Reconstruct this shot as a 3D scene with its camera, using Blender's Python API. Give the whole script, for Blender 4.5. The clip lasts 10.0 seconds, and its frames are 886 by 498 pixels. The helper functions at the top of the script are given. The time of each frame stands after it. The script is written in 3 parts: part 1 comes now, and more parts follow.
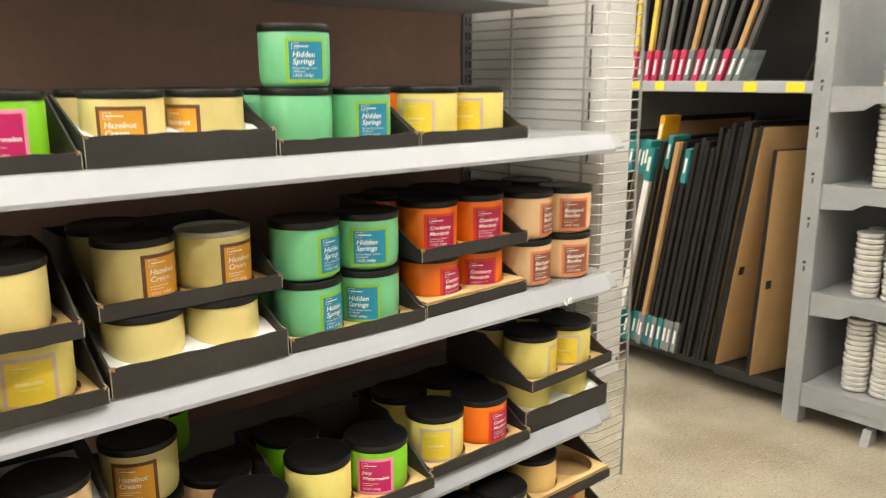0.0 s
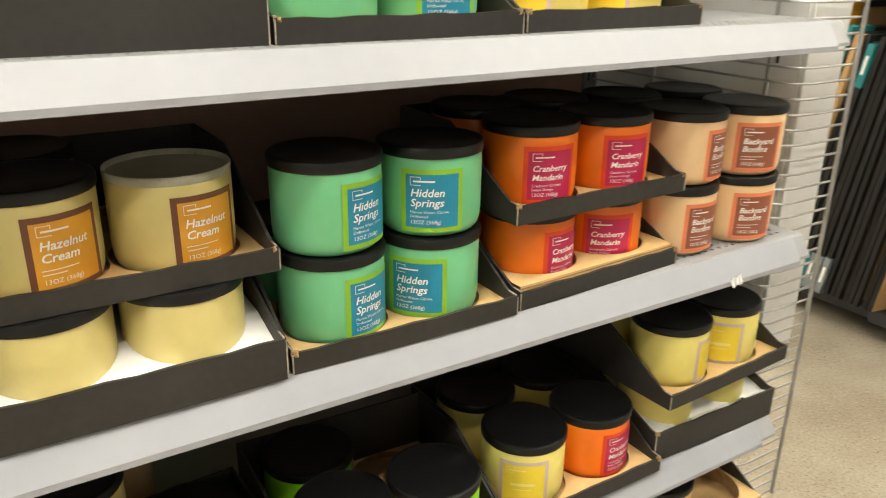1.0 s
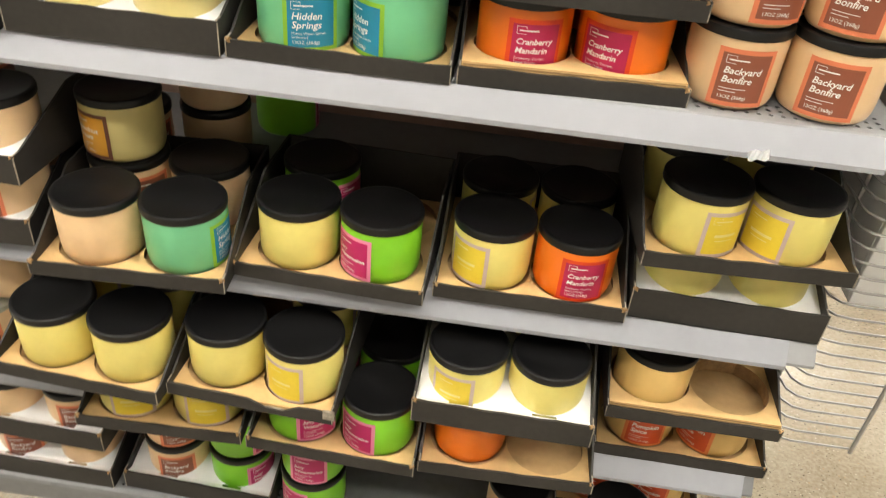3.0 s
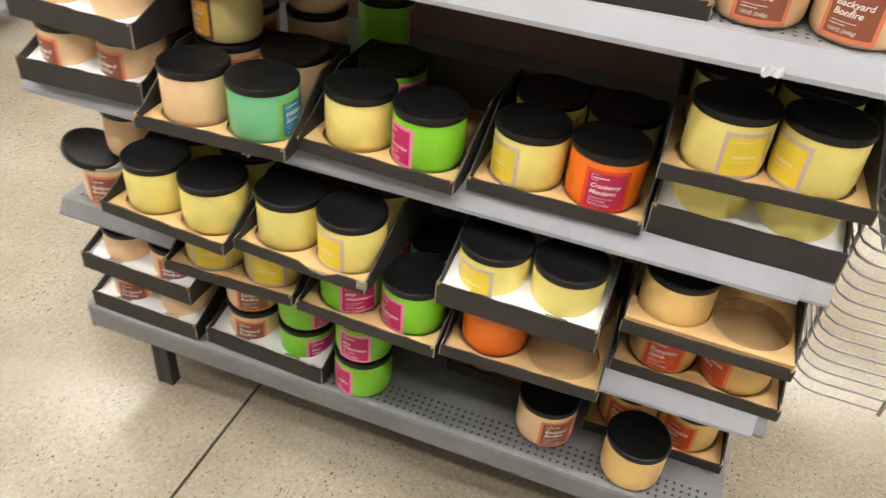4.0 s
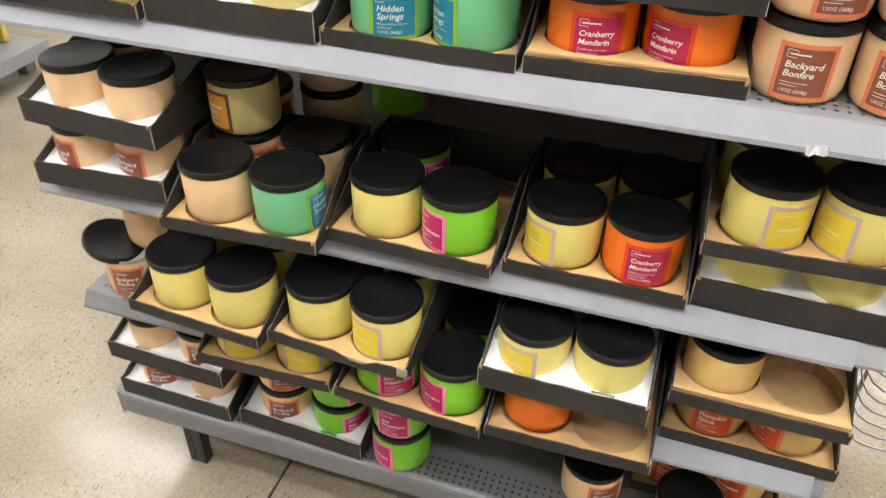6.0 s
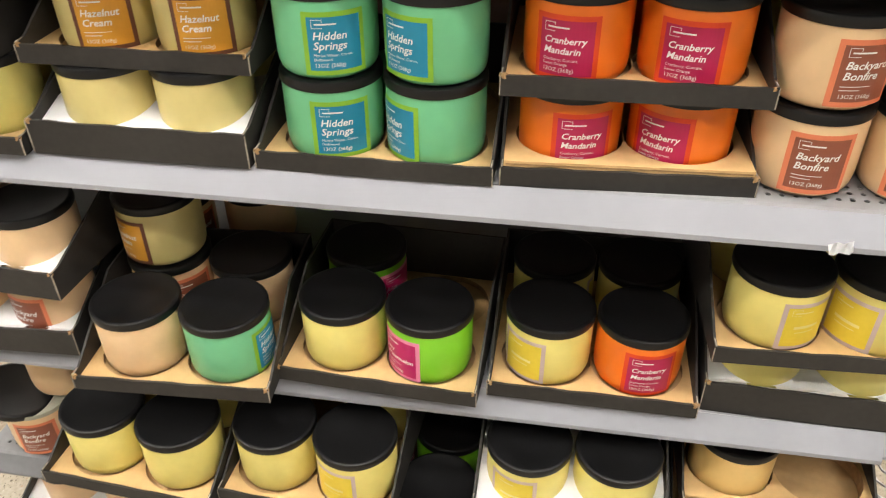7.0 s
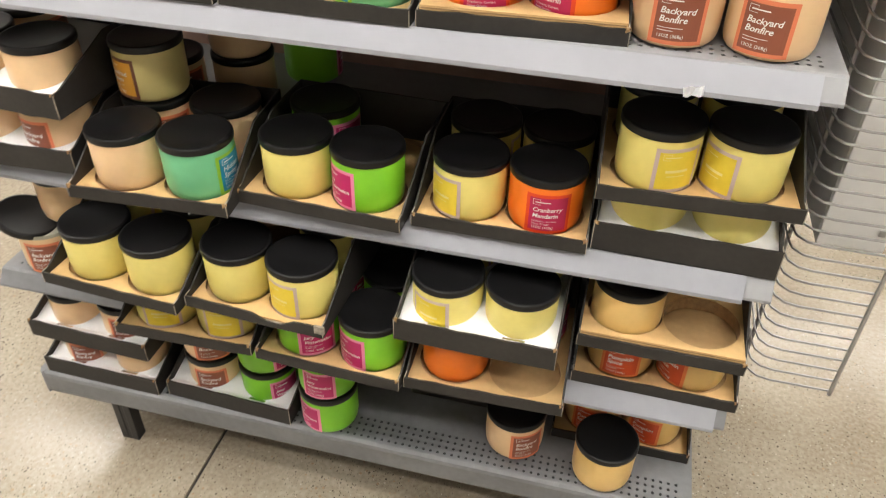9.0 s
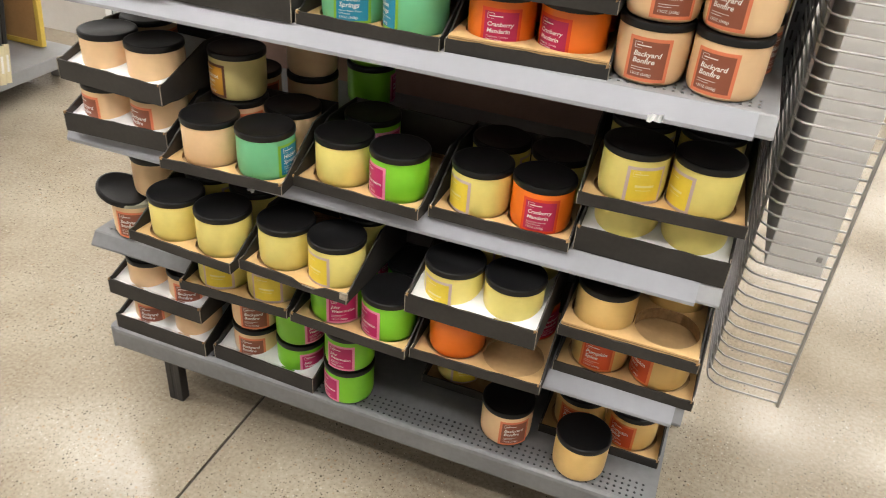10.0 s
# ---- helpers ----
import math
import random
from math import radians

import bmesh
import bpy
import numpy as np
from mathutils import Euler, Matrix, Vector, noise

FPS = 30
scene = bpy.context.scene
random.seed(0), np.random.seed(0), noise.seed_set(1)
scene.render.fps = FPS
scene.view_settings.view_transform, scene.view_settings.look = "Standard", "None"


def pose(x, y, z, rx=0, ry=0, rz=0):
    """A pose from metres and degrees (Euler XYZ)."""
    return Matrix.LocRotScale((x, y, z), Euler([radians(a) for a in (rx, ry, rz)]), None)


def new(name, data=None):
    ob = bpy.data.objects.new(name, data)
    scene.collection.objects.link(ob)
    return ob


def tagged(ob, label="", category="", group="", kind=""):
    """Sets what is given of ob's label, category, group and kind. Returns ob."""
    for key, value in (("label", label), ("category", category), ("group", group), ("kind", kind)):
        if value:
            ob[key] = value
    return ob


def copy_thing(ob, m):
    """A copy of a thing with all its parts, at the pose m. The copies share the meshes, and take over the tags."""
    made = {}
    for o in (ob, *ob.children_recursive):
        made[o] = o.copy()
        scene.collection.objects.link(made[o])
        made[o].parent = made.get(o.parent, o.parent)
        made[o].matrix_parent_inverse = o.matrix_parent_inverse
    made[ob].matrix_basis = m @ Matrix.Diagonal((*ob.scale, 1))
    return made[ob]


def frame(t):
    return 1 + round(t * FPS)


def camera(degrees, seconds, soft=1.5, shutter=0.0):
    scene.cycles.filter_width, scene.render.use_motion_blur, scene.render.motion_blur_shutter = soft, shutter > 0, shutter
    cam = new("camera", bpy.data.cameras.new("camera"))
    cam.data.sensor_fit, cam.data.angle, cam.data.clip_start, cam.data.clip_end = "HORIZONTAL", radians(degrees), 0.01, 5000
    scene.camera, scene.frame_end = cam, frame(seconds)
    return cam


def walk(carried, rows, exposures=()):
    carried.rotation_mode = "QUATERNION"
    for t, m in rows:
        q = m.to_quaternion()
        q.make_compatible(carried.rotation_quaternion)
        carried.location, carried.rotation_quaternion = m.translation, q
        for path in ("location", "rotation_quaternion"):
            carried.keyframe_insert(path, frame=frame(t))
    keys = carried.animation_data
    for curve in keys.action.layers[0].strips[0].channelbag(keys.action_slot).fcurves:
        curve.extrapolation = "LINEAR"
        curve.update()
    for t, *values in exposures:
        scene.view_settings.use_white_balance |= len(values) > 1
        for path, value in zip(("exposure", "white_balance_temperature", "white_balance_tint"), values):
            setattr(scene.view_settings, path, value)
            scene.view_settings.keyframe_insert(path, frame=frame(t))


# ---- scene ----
cam = camera(59.2, 10.0, soft=1.05, shutter=0.3)
ROWS = [
    (0, 0.0020, -0.9120, 1.3488, 77.63, 0.11, -40.17),
    (0.5, 0.1721, -0.6910, 1.3196, 72.85, -0.43, -36.83),
    (1, 0.2962, -0.5534, 1.3135, 69.33, -0.74, -32.09),
    (1.5, 0.4358, -0.5305, 1.2931, 65.61, -1.51, -19.37),
    (2, 0.5823, -0.5441, 1.2793, 62.73, -2.66, -8.85),
    (2.5, 0.6845, -0.6675, 1.2920, 57.20, -4.08, -1.69),
    (2.7, 0.7217, -0.7120, 1.3099, 55.92, -4.38, 1.77),
    (3.8, 0.9907, -0.8113, 1.2643, 52.73, -4.33, 18.72),
    (4, 0.9932, -0.8440, 1.2726, 52.31, -4.12, 20.91),
    (4.5, 1.0008, -0.9294, 1.2606, 51.50, -3.43, 24.43),
    (5, 0.9806, -0.9184, 1.2827, 51.50, -2.61, 24.92),
    (5.5, 0.9551, -0.8607, 1.2888, 52.02, -1.72, 22.44),
    (6, 0.9214, -0.7899, 1.3393, 53.12, -0.74, 18.53),
    (6.2, 0.8830, -0.7519, 1.3374, 53.81, -0.52, 16.66),
    (7.3, 0.8001, -0.6296, 1.3656, 54.97, 0.62, 7.36),
    (7.5, 0.8115, -0.6335, 1.3620, 55.11, 0.65, 6.71),
    (8, 0.8488, -0.6586, 1.3716, 54.60, 0.34, 6.48),
    (8.5, 0.9229, -0.7274, 1.3587, 53.13, -0.13, 9.68),
    (9, 0.9859, -0.8182, 1.3250, 52.04, -1.13, 14.21),
    (9.5, 1.0543, -0.9253, 1.3472, 53.94, -2.35, 17.94),
    (10, 1.1313, -1.0358, 1.3534, 57.01, -3.82, 21.35),
]
walk(cam, [(t, pose(x, y, z, rx, ry, rz)) for t, x, y, z, rx, ry, rz in ROWS],
     exposures=[(0.0, 0.05, 6780, 6), (1.0, 0.0, 6880, 5), (2.0, 0.12, 6950, 4), (2.7, 0.08, 6800, 6), (4.0, 0.0, 6380, 10),
                (5.5, -0.05, 6220, 11), (6.2, -0.05, 6240, 11), (7.5, 0.0, 6520, 10), (8.5, -0.02, 6480, 10), (10.0, -0.12, 6300, 10)])

# ---- world and light ----
world = bpy.data.worlds.new("store_air")
scene.world = world
world.use_nodes = True
world.node_tree.nodes["Background"].inputs[0].default_value = (0.9, 0.93, 1.0, 1)
world.node_tree.nodes["Background"].inputs[1].default_value = 0.006
scene.view_settings.exposure = 0.0
LAMP_POWER = 29.0
CEILING_Z = 4.3
SOUTH = -4.4  # y of an unseen wall, added to block low light from the shelves


# ---- materials ----
def material(name, color, rough=0.5, metal=0.0, vary=0.12, scale=14.0, bump=0.0, bump_scale=220.0,
             coat=0.0, tint=None, per_object=0.0, spec=0.5):
    m = bpy.data.materials.new(name)
    m.use_nodes = True
    nt = m.node_tree
    b = nt.nodes["Principled BSDF"]
    b.inputs["Metallic"].default_value = metal
    b.inputs["Coat Weight"].default_value = coat
    b.inputs["Coat Roughness"].default_value = 0.2
    b.inputs["Specular IOR Level"].default_value = spec
    tc = nt.nodes.new("ShaderNodeTexCoord")
    n1 = nt.nodes.new("ShaderNodeTexNoise")
    n1.inputs["Scale"].default_value = scale
    n1.inputs["Detail"].default_value = 6
    n2 = nt.nodes.new("ShaderNodeTexNoise")
    n2.inputs["Scale"].default_value = scale * 11
    n2.inputs["Detail"].default_value = 3
    for n in (n1, n2):
        nt.links.new(tc.outputs["Object"], n.inputs["Vector"])
    add = nt.nodes.new("ShaderNodeMath")
    add.operation = "MULTIPLY_ADD"
    nt.links.new(n2.outputs["Fac"], add.inputs[0])
    add.inputs[1].default_value = 0.4
    nt.links.new(n1.outputs["Fac"], add.inputs[2])
    ramp = nt.nodes.new("ShaderNodeValToRGB")
    dark = tint if tint else tuple(c * (1 - vary * 1.6) for c in color)
    light = tuple(min(1.0, c * (1 + vary)) for c in color)
    ramp.color_ramp.elements[0].position, ramp.color_ramp.elements[1].position = 0.42, 0.98
    ramp.color_ramp.elements[0].color, ramp.color_ramp.elements[1].color = (*dark, 1), (*light, 1)
    nt.links.new(add.outputs[0], ramp.inputs[0])
    col = ramp.outputs[0]
    if per_object:
        info = nt.nodes.new("ShaderNodeObjectInfo")
        hsv = nt.nodes.new("ShaderNodeHueSaturation")
        rng = nt.nodes.new("ShaderNodeMapRange")
        rng.inputs[3].default_value, rng.inputs[4].default_value = 1 - per_object, 1 + per_object
        nt.links.new(info.outputs["Random"], rng.inputs[0])
        nt.links.new(rng.outputs[0], hsv.inputs["Value"])
        nt.links.new(col, hsv.inputs["Color"])
        col = hsv.outputs[0]
    nt.links.new(col, b.inputs["Base Color"])
    rr = nt.nodes.new("ShaderNodeMapRange")
    rr.inputs[3].default_value, rr.inputs[4].default_value = max(0.02, rough - 0.1), min(1, rough + 0.12)
    nt.links.new(n1.outputs["Fac"], rr.inputs[0])
    nt.links.new(rr.outputs[0], b.inputs["Roughness"])
    if bump:
        n3 = nt.nodes.new("ShaderNodeTexNoise")
        n3.inputs["Scale"].default_value = bump_scale
        n3.inputs["Detail"].default_value = 4
        nt.links.new(tc.outputs["Object"], n3.inputs["Vector"])
        bp = nt.nodes.new("ShaderNodeBump")
        bp.inputs["Strength"].default_value = bump
        bp.inputs["Distance"].default_value = 0.002
        nt.links.new(n3.outputs["Fac"], bp.inputs["Height"])
        nt.links.new(bp.outputs[0], b.inputs["Normal"])
    return m


def wax_glass(name, color):
    """Tinted satin glass with the wax behind it."""
    m = material(name, color, rough=0.34, vary=0.05, scale=9, coat=0.15, per_object=0.05)
    b = m.node_tree.nodes["Principled BSDF"]
    b.inputs["Subsurface Weight"].default_value = 0.12
    b.inputs["Subsurface Radius"].default_value = (0.012, 0.008, 0.004)
    return m


def concrete():
    """Ground and polished concrete: stained matrix with dark, pale and rusty aggregate."""
    m = bpy.data.materials.new("polished_concrete")
    m.use_nodes = True
    nt = m.node_tree
    L = nt.links.new
    b = nt.nodes["Principled BSDF"]
    tc = nt.nodes.new("ShaderNodeTexCoord")

    def tex(scale, detail=4, kind="ShaderNodeTexNoise"):
        n = nt.nodes.new(kind)
        n.inputs["Scale"].default_value = scale
        if kind == "ShaderNodeTexNoise":
            n.inputs["Detail"].default_value = detail
        L(tc.outputs["Object"], n.inputs["Vector"])
        return n

    def ramp(src, p0, p1, c0=(0, 0, 0, 1), c1=(1, 1, 1, 1)):
        r = nt.nodes.new("ShaderNodeValToRGB")
        r.color_ramp.elements[0].position, r.color_ramp.elements[1].position = p0, p1
        r.color_ramp.elements[0].color, r.color_ramp.elements[1].color = c0, c1
        L(src, r.inputs[0])
        return r.outputs[0]

    def mix(fac, a, c):
        n = nt.nodes.new("ShaderNodeMix")
        n.data_type = "RGBA"
        L(fac, n.inputs["Factor"])
        L(a, n.inputs["A"])
        if isinstance(c, tuple):
            n.inputs["B"].default_value = c
        else:
            L(c, n.inputs["B"])
        return n.outputs["Result"]

    big = ramp(tex(2.9, 7).outputs["Fac"], 0.35, 0.66, (0.24, 0.192, 0.133, 1), (0.42, 0.37, 0.293, 1))
    fine = ramp(tex(110, 6).outputs["Fac"], 0.36, 0.66, (0.25, 0.205, 0.148, 1), (0.43, 0.38, 0.305, 1))
    half = nt.nodes.new("ShaderNodeValue")
    half.outputs[0].default_value = 0.42
    col = mix(half.outputs[0], big, fine)
    zone = tex(2.6, 3).outputs["Fac"]
    for scale, cut, colour, seed in ((125, 0.20, (0.10, 0.082, 0.06, 1), 0.0), (74, 0.16, (0.085, 0.07, 0.05, 1), 3.1),
                                     (95, 0.18, (0.50, 0.45, 0.375, 1), 7.7), (70, 0.19, (0.34, 0.245, 0.16, 1), 11.3), (190, 0.25, (0.20, 0.165, 0.12, 1), 17.9)):
        mp = nt.nodes.new("ShaderNodeMapping")
        mp.inputs["Location"].default_value = (seed, seed * 0.7, 0)
        L(tc.outputs["Object"], mp.inputs[0])
        v = nt.nodes.new("ShaderNodeTexVoronoi")
        v.inputs["Scale"].default_value = scale
        L(mp.outputs[0], v.inputs["Vector"])
        lim = nt.nodes.new("ShaderNodeMath")
        lim.operation = "MULTIPLY"
        L(zone, lim.inputs[0])
        lim.inputs[1].default_value = cut * 2
        sepc = nt.nodes.new("ShaderNodeSeparateColor")
        L(v.outputs["Color"], sepc.inputs[0])
        # each grain has its own size, and many cells have none
        size = nt.nodes.new("ShaderNodeMath")
        size.operation = "MULTIPLY"
        L(lim.outputs[0], size.inputs[0])
        L(sepc.outputs[0], size.inputs[1])
        less = nt.nodes.new("ShaderNodeMath")
        less.operation = "LESS_THAN"
        L(v.outputs["Distance"], less.inputs[0])
        L(size.outputs[0], less.inputs[1])
        col = mix(less.outputs[0], col, colour)
    L(col, b.inputs["Base Color"])
    rr = nt.nodes.new("ShaderNodeMapRange")
    rr.inputs[3].default_value, rr.inputs[4].default_value = 0.04, 0.30
    L(tex(3.5, 5).outputs["Fac"], rr.inputs[0])
    L(rr.outputs[0], b.inputs["Roughness"])
    bp = nt.nodes.new("ShaderNodeBump")
    bp.inputs["Strength"].default_value = 0.08
    bp.inputs["Distance"].default_value = 0.002
    L(tex(30, 5).outputs["Fac"], bp.inputs["Height"])
    L(bp.outputs[0], b.inputs["Normal"])
    return m


def glow(name, color, strength):
    m = bpy.data.materials.new(name)
    m.use_nodes = True
    b = m.node_tree.nodes["Principled BSDF"]
    b.inputs["Base Color"].default_value = (0.9, 0.9, 0.9, 1)
    b.inputs["Emission Color"].default_value = (*color, 1)
    b.inputs["Emission Strength"].default_value = strength
    return m


M_CONCRETE = concrete()
M_JOINT = material("joint_filler", (0.05, 0.045, 0.04), 0.9)
# Ceiling and walls are out of view, kept dark so less light bounces back.
M_CEILING = material("unseen_ceiling_grey", (0.17, 0.17, 0.165), 0.9, scale=2)
M_WALL = material("unseen_wall_grey", (0.26, 0.255, 0.245), 0.85, scale=2)
M_LAMP = glow("lamp_tube", (1.0, 0.945, 0.86), LAMP_POWER)
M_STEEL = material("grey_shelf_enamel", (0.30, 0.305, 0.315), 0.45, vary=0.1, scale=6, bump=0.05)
# A darker, more varied grey than M_STEEL: lower shelves, uprights, rack backs.
M_STEEL_DARK = material("dark_grey_enamel", (0.19, 0.193, 0.202), 0.5, vary=0.16, scale=7, bump=0.06)
M_CHANNEL = material("price_channel_plastic", (0.365, 0.375, 0.415), 0.35, vary=0.05, scale=4)
M_CHANNEL_GREY = material("grey_price_channel", (0.33, 0.34, 0.375), 0.35, vary=0.07, scale=5)
M_BLACK_STEEL = material("black_steel", (0.018, 0.018, 0.019), 0.4)
M_BACK = material("brown_hardboard", (0.37, 0.232, 0.185), 0.7, vary=0.12, scale=5, bump=0.05)
M_WHITE_PANEL = material("white_panel", (0.76, 0.755, 0.745), 0.5, vary=0.04, scale=4)
M_WIRE = material("wire_zinc", (0.42, 0.41, 0.40), 0.38, metal=0.6, vary=0.15)
M_BLACK_CARD = material("black_printed_card", (0.027, 0.0245, 0.022), 0.62, vary=0.25, scale=11, bump=0.12, bump_scale=90, per_object=0.12)
M_CARD_EDGE = material("raw_card_edge", (0.36, 0.32, 0.26), 0.85, vary=0.35, scale=160, bump=0.3)
M_KRAFT = material("kraft_card", (0.65, 0.43, 0.19), 0.8, vary=0.1, scale=9, bump=0.15, bump_scale=60)
# Kraft card with the shade inside the trays put into its colour.
M_KRAFT_SHADED = material("kraft_shaded", (0.49, 0.315, 0.14), 0.8, vary=0.14, scale=9, bump=0.15, bump_scale=60)
M_KRAFT_DARK = material("kraft_core", (0.36, 0.22, 0.10), 0.85, vary=0.2, scale=120)
M_WHITE_CARD = material("white_card", (0.80, 0.805, 0.815), 0.75, vary=0.05, scale=9, bump=0.06)
M_LID = material("black_lid_plastic", (0.006, 0.006, 0.0066), 0.40, vary=0.2, scale=26, bump=0.04, spec=0.4)
M_FILM = material("grey_lid_film", (0.40, 0.39, 0.31), 0.3, vary=0.15, scale=30)
M_PALE_PRINT = material("pale_print", (0.84, 0.72, 0.30), 0.5, vary=0.03)
M_PRINT = material("white_print", (0.85, 0.83, 0.80), 0.5, vary=0.03)

SCENTS = {  # jar, label border, label panel, writing, words of the label
    "springs": ((0.17, 0.53, 0.27), (0.25, 0.50, 0.035), (0.012, 0.24, 0.39), ("Hidden", "Springs"), "mint green", "green-bordered teal label"),
    "mandarin": ((0.88, 0.19, 0.012), (0.76, 0.065, 0.012), (0.50, 0.014, 0.085), ("Cranberry", "Mandarin"), "bright orange", "red-bordered crimson label"),
    "bonfire": ((0.80, 0.55, 0.31), (0.76, 0.22, 0.105), (0.28, 0.085, 0.046), ("Backyard", "Bonfire"), "peach beige", "coral-bordered brown label"),
    "hazelnut": ((0.67, 0.56, 0.225), (0.155, 0.058, 0.033), (0.70, 0.33, 0.032), ("Hazelnut", "Cream"), "khaki yellow", "brown-bordered ochre label"),
    "melon": ((0.22, 0.60, 0.025), (0.82, 0.27, 0.42), (0.52, 0.012, 0.13), ("Juicy", "Watermelon"), "lime green", "pink-bordered magenta label"),
    "pumpkin": ((0.79, 0.53, 0.19), (0.80, 0.23, 0.07), (0.66, 0.085, 0.022), ("Pumpkin", "Spice"), "golden beige", "red-orange label"),
    "lemon": ((0.78, 0.67, 0.20), (0.60, 0.47, 0.45), (0.82, 0.63, 0.055), None, "lemon yellow", "mauve-bordered yellow label"),
}
M_JAR = {k: wax_glass("glass_" + k, v[0]) for k, v in SCENTS.items()}
M_BORDER = {k: material("border_" + k, v[1], 0.45, vary=0.05) for k, v in SCENTS.items()}
M_PANEL = {k: material("panel_" + k, v[2], 0.4, vary=0.06) for k, v in SCENTS.items()}


# ---- mesh helpers ----
def put(bm, name, mat, parent=None, label="", smooth=False):
    me = bpy.data.meshes.new(name)
    if smooth:
        for f in bm.faces:
            f.smooth = True
    bm.to_mesh(me)
    bm.free()
    me.materials.append(mat)
    if smooth:
        me.set_sharp_from_angle(angle=radians(38))
    ob = new(name, me)
    if parent is not None:
        ob.parent = parent
    if label:
        ob["label"] = label
    return ob


def part(name, bm, mat, parent, label="", smooth=False):
    return put(bm, name, mat, parent, label, smooth)


def thing(name, m, label, category, group="", kind=""):
    ob = new(name)
    ob.empty_display_size = 0.05
    ob.matrix_basis = m
    return tagged(ob, label, category, group, kind)


def box(bm, x0, x1, y0, y1, z0, z1, bevel=0.0):
    r = bmesh.ops.create_cube(bm, size=1, matrix=Matrix.Translation(((x0 + x1) / 2, (y0 + y1) / 2, (z0 + z1) / 2))
                              @ Matrix.Diagonal((x1 - x0, y1 - y0, z1 - z0, 1)))
    if bevel:
        es = list({e for v in r["verts"] for e in v.link_edges})
        bmesh.ops.bevel(bm, geom=es, offset=bevel, segments=2, affect="EDGES", profile=0.6)
    return bm


def one_box(*a, bevel=0.0):
    return box(bmesh.new(), *a, bevel=bevel)


def prism(bm, outline, axis, a, b):
    """A closed outline in two axes, drawn out along the third from a to b."""
    def at(p, t):
        return {"x": (t, p[0], p[1]), "y": (p[0], t, p[1]), "z": (p[0], p[1], t)}[axis]
    va = [bm.verts.new(at(p, a)) for p in outline]
    vb = [bm.verts.new(at(p, b)) for p in outline]
    n = len(outline)
    for i in range(n):
        bm.faces.new((va[i], va[(i + 1) % n], vb[(i + 1) % n], vb[i]))
    bm.faces.new(va[::-1])
    bm.faces.new(vb)
    bmesh.ops.recalc_face_normals(bm, faces=bm.faces)
    return bm


def lathe(profile, seg=44):
    bm = bmesh.new()
    rings = []
    for r, z in profile:
        if r < 1e-6:
            rings.append([bm.verts.new((0, 0, z))])
        else:
            rings.append([bm.verts.new((r * math.cos(2 * math.pi * i / seg), r * math.sin(2 * math.pi * i / seg), z)) for i in range(seg)])
    for a, b in zip(rings, rings[1:]):
        for i in range(seg):
            j = (i + 1) % seg
            q = [a[i % len(a)], a[j % len(a)], b[j % len(b)], b[i % len(b)]]
            q = list(dict.fromkeys(q))
            if len(q) > 2:
                bm.faces.new(q)
    bmesh.ops.recalc_face_normals(bm, faces=bm.faces)
    return bm


def tube(bm, pts, r, seg=6):
    pts = [Vector(p) for p in pts]
    rings = []
    for i, p in enumerate(pts):
        d = (pts[min(i + 1, len(pts) - 1)] - pts[max(i - 1, 0)]).normalized()
        u = d.cross(Vector((0, 0, 1)) if abs(d.z) < 0.9 else Vector((1, 0, 0))).normalized()
        w = d.cross(u)
        rings.append([bm.verts.new(p + r * (math.cos(2 * math.pi * k / seg) * u + math.sin(2 * math.pi * k / seg) * w)) for k in range(seg)])
    for a, b in zip(rings, rings[1:]):
        for k in range(seg):
            bm.faces.new((a[k], a[(k + 1) % seg], b[(k + 1) % seg], b[k]))
    bm.faces.new(rings[0][::-1])
    bm.faces.new(rings[-1])
    bmesh.ops.recalc_face_normals(bm, faces=bm.faces)
    return bm


# ---- the hall ----
def build_floor():
    base = put(one_box(-14, 14, SOUTH, 14, -0.12, -0.006), "floor", M_JOINT)
    tagged(base, "polished beige concrete floor with sawn joints", "floor", kind="structure")
    for lo, hi in ((-14, -4.2), (-4.2, 0.305), (0.305, 4.9), (4.9, 14)):
        for y0, y1 in ((SOUTH, -3.4), (-3.4, 14)):
            g = 0.0034
            bm = bmesh.new()
            prism(bm, [(lo + g, y0 + g), (hi - g, y0 + g), (hi - g, y1 - g), (lo + g, y1 - g)], "z", -0.006, 0.0)
            part("concrete_slab", bm, M_CONCRETE, base)


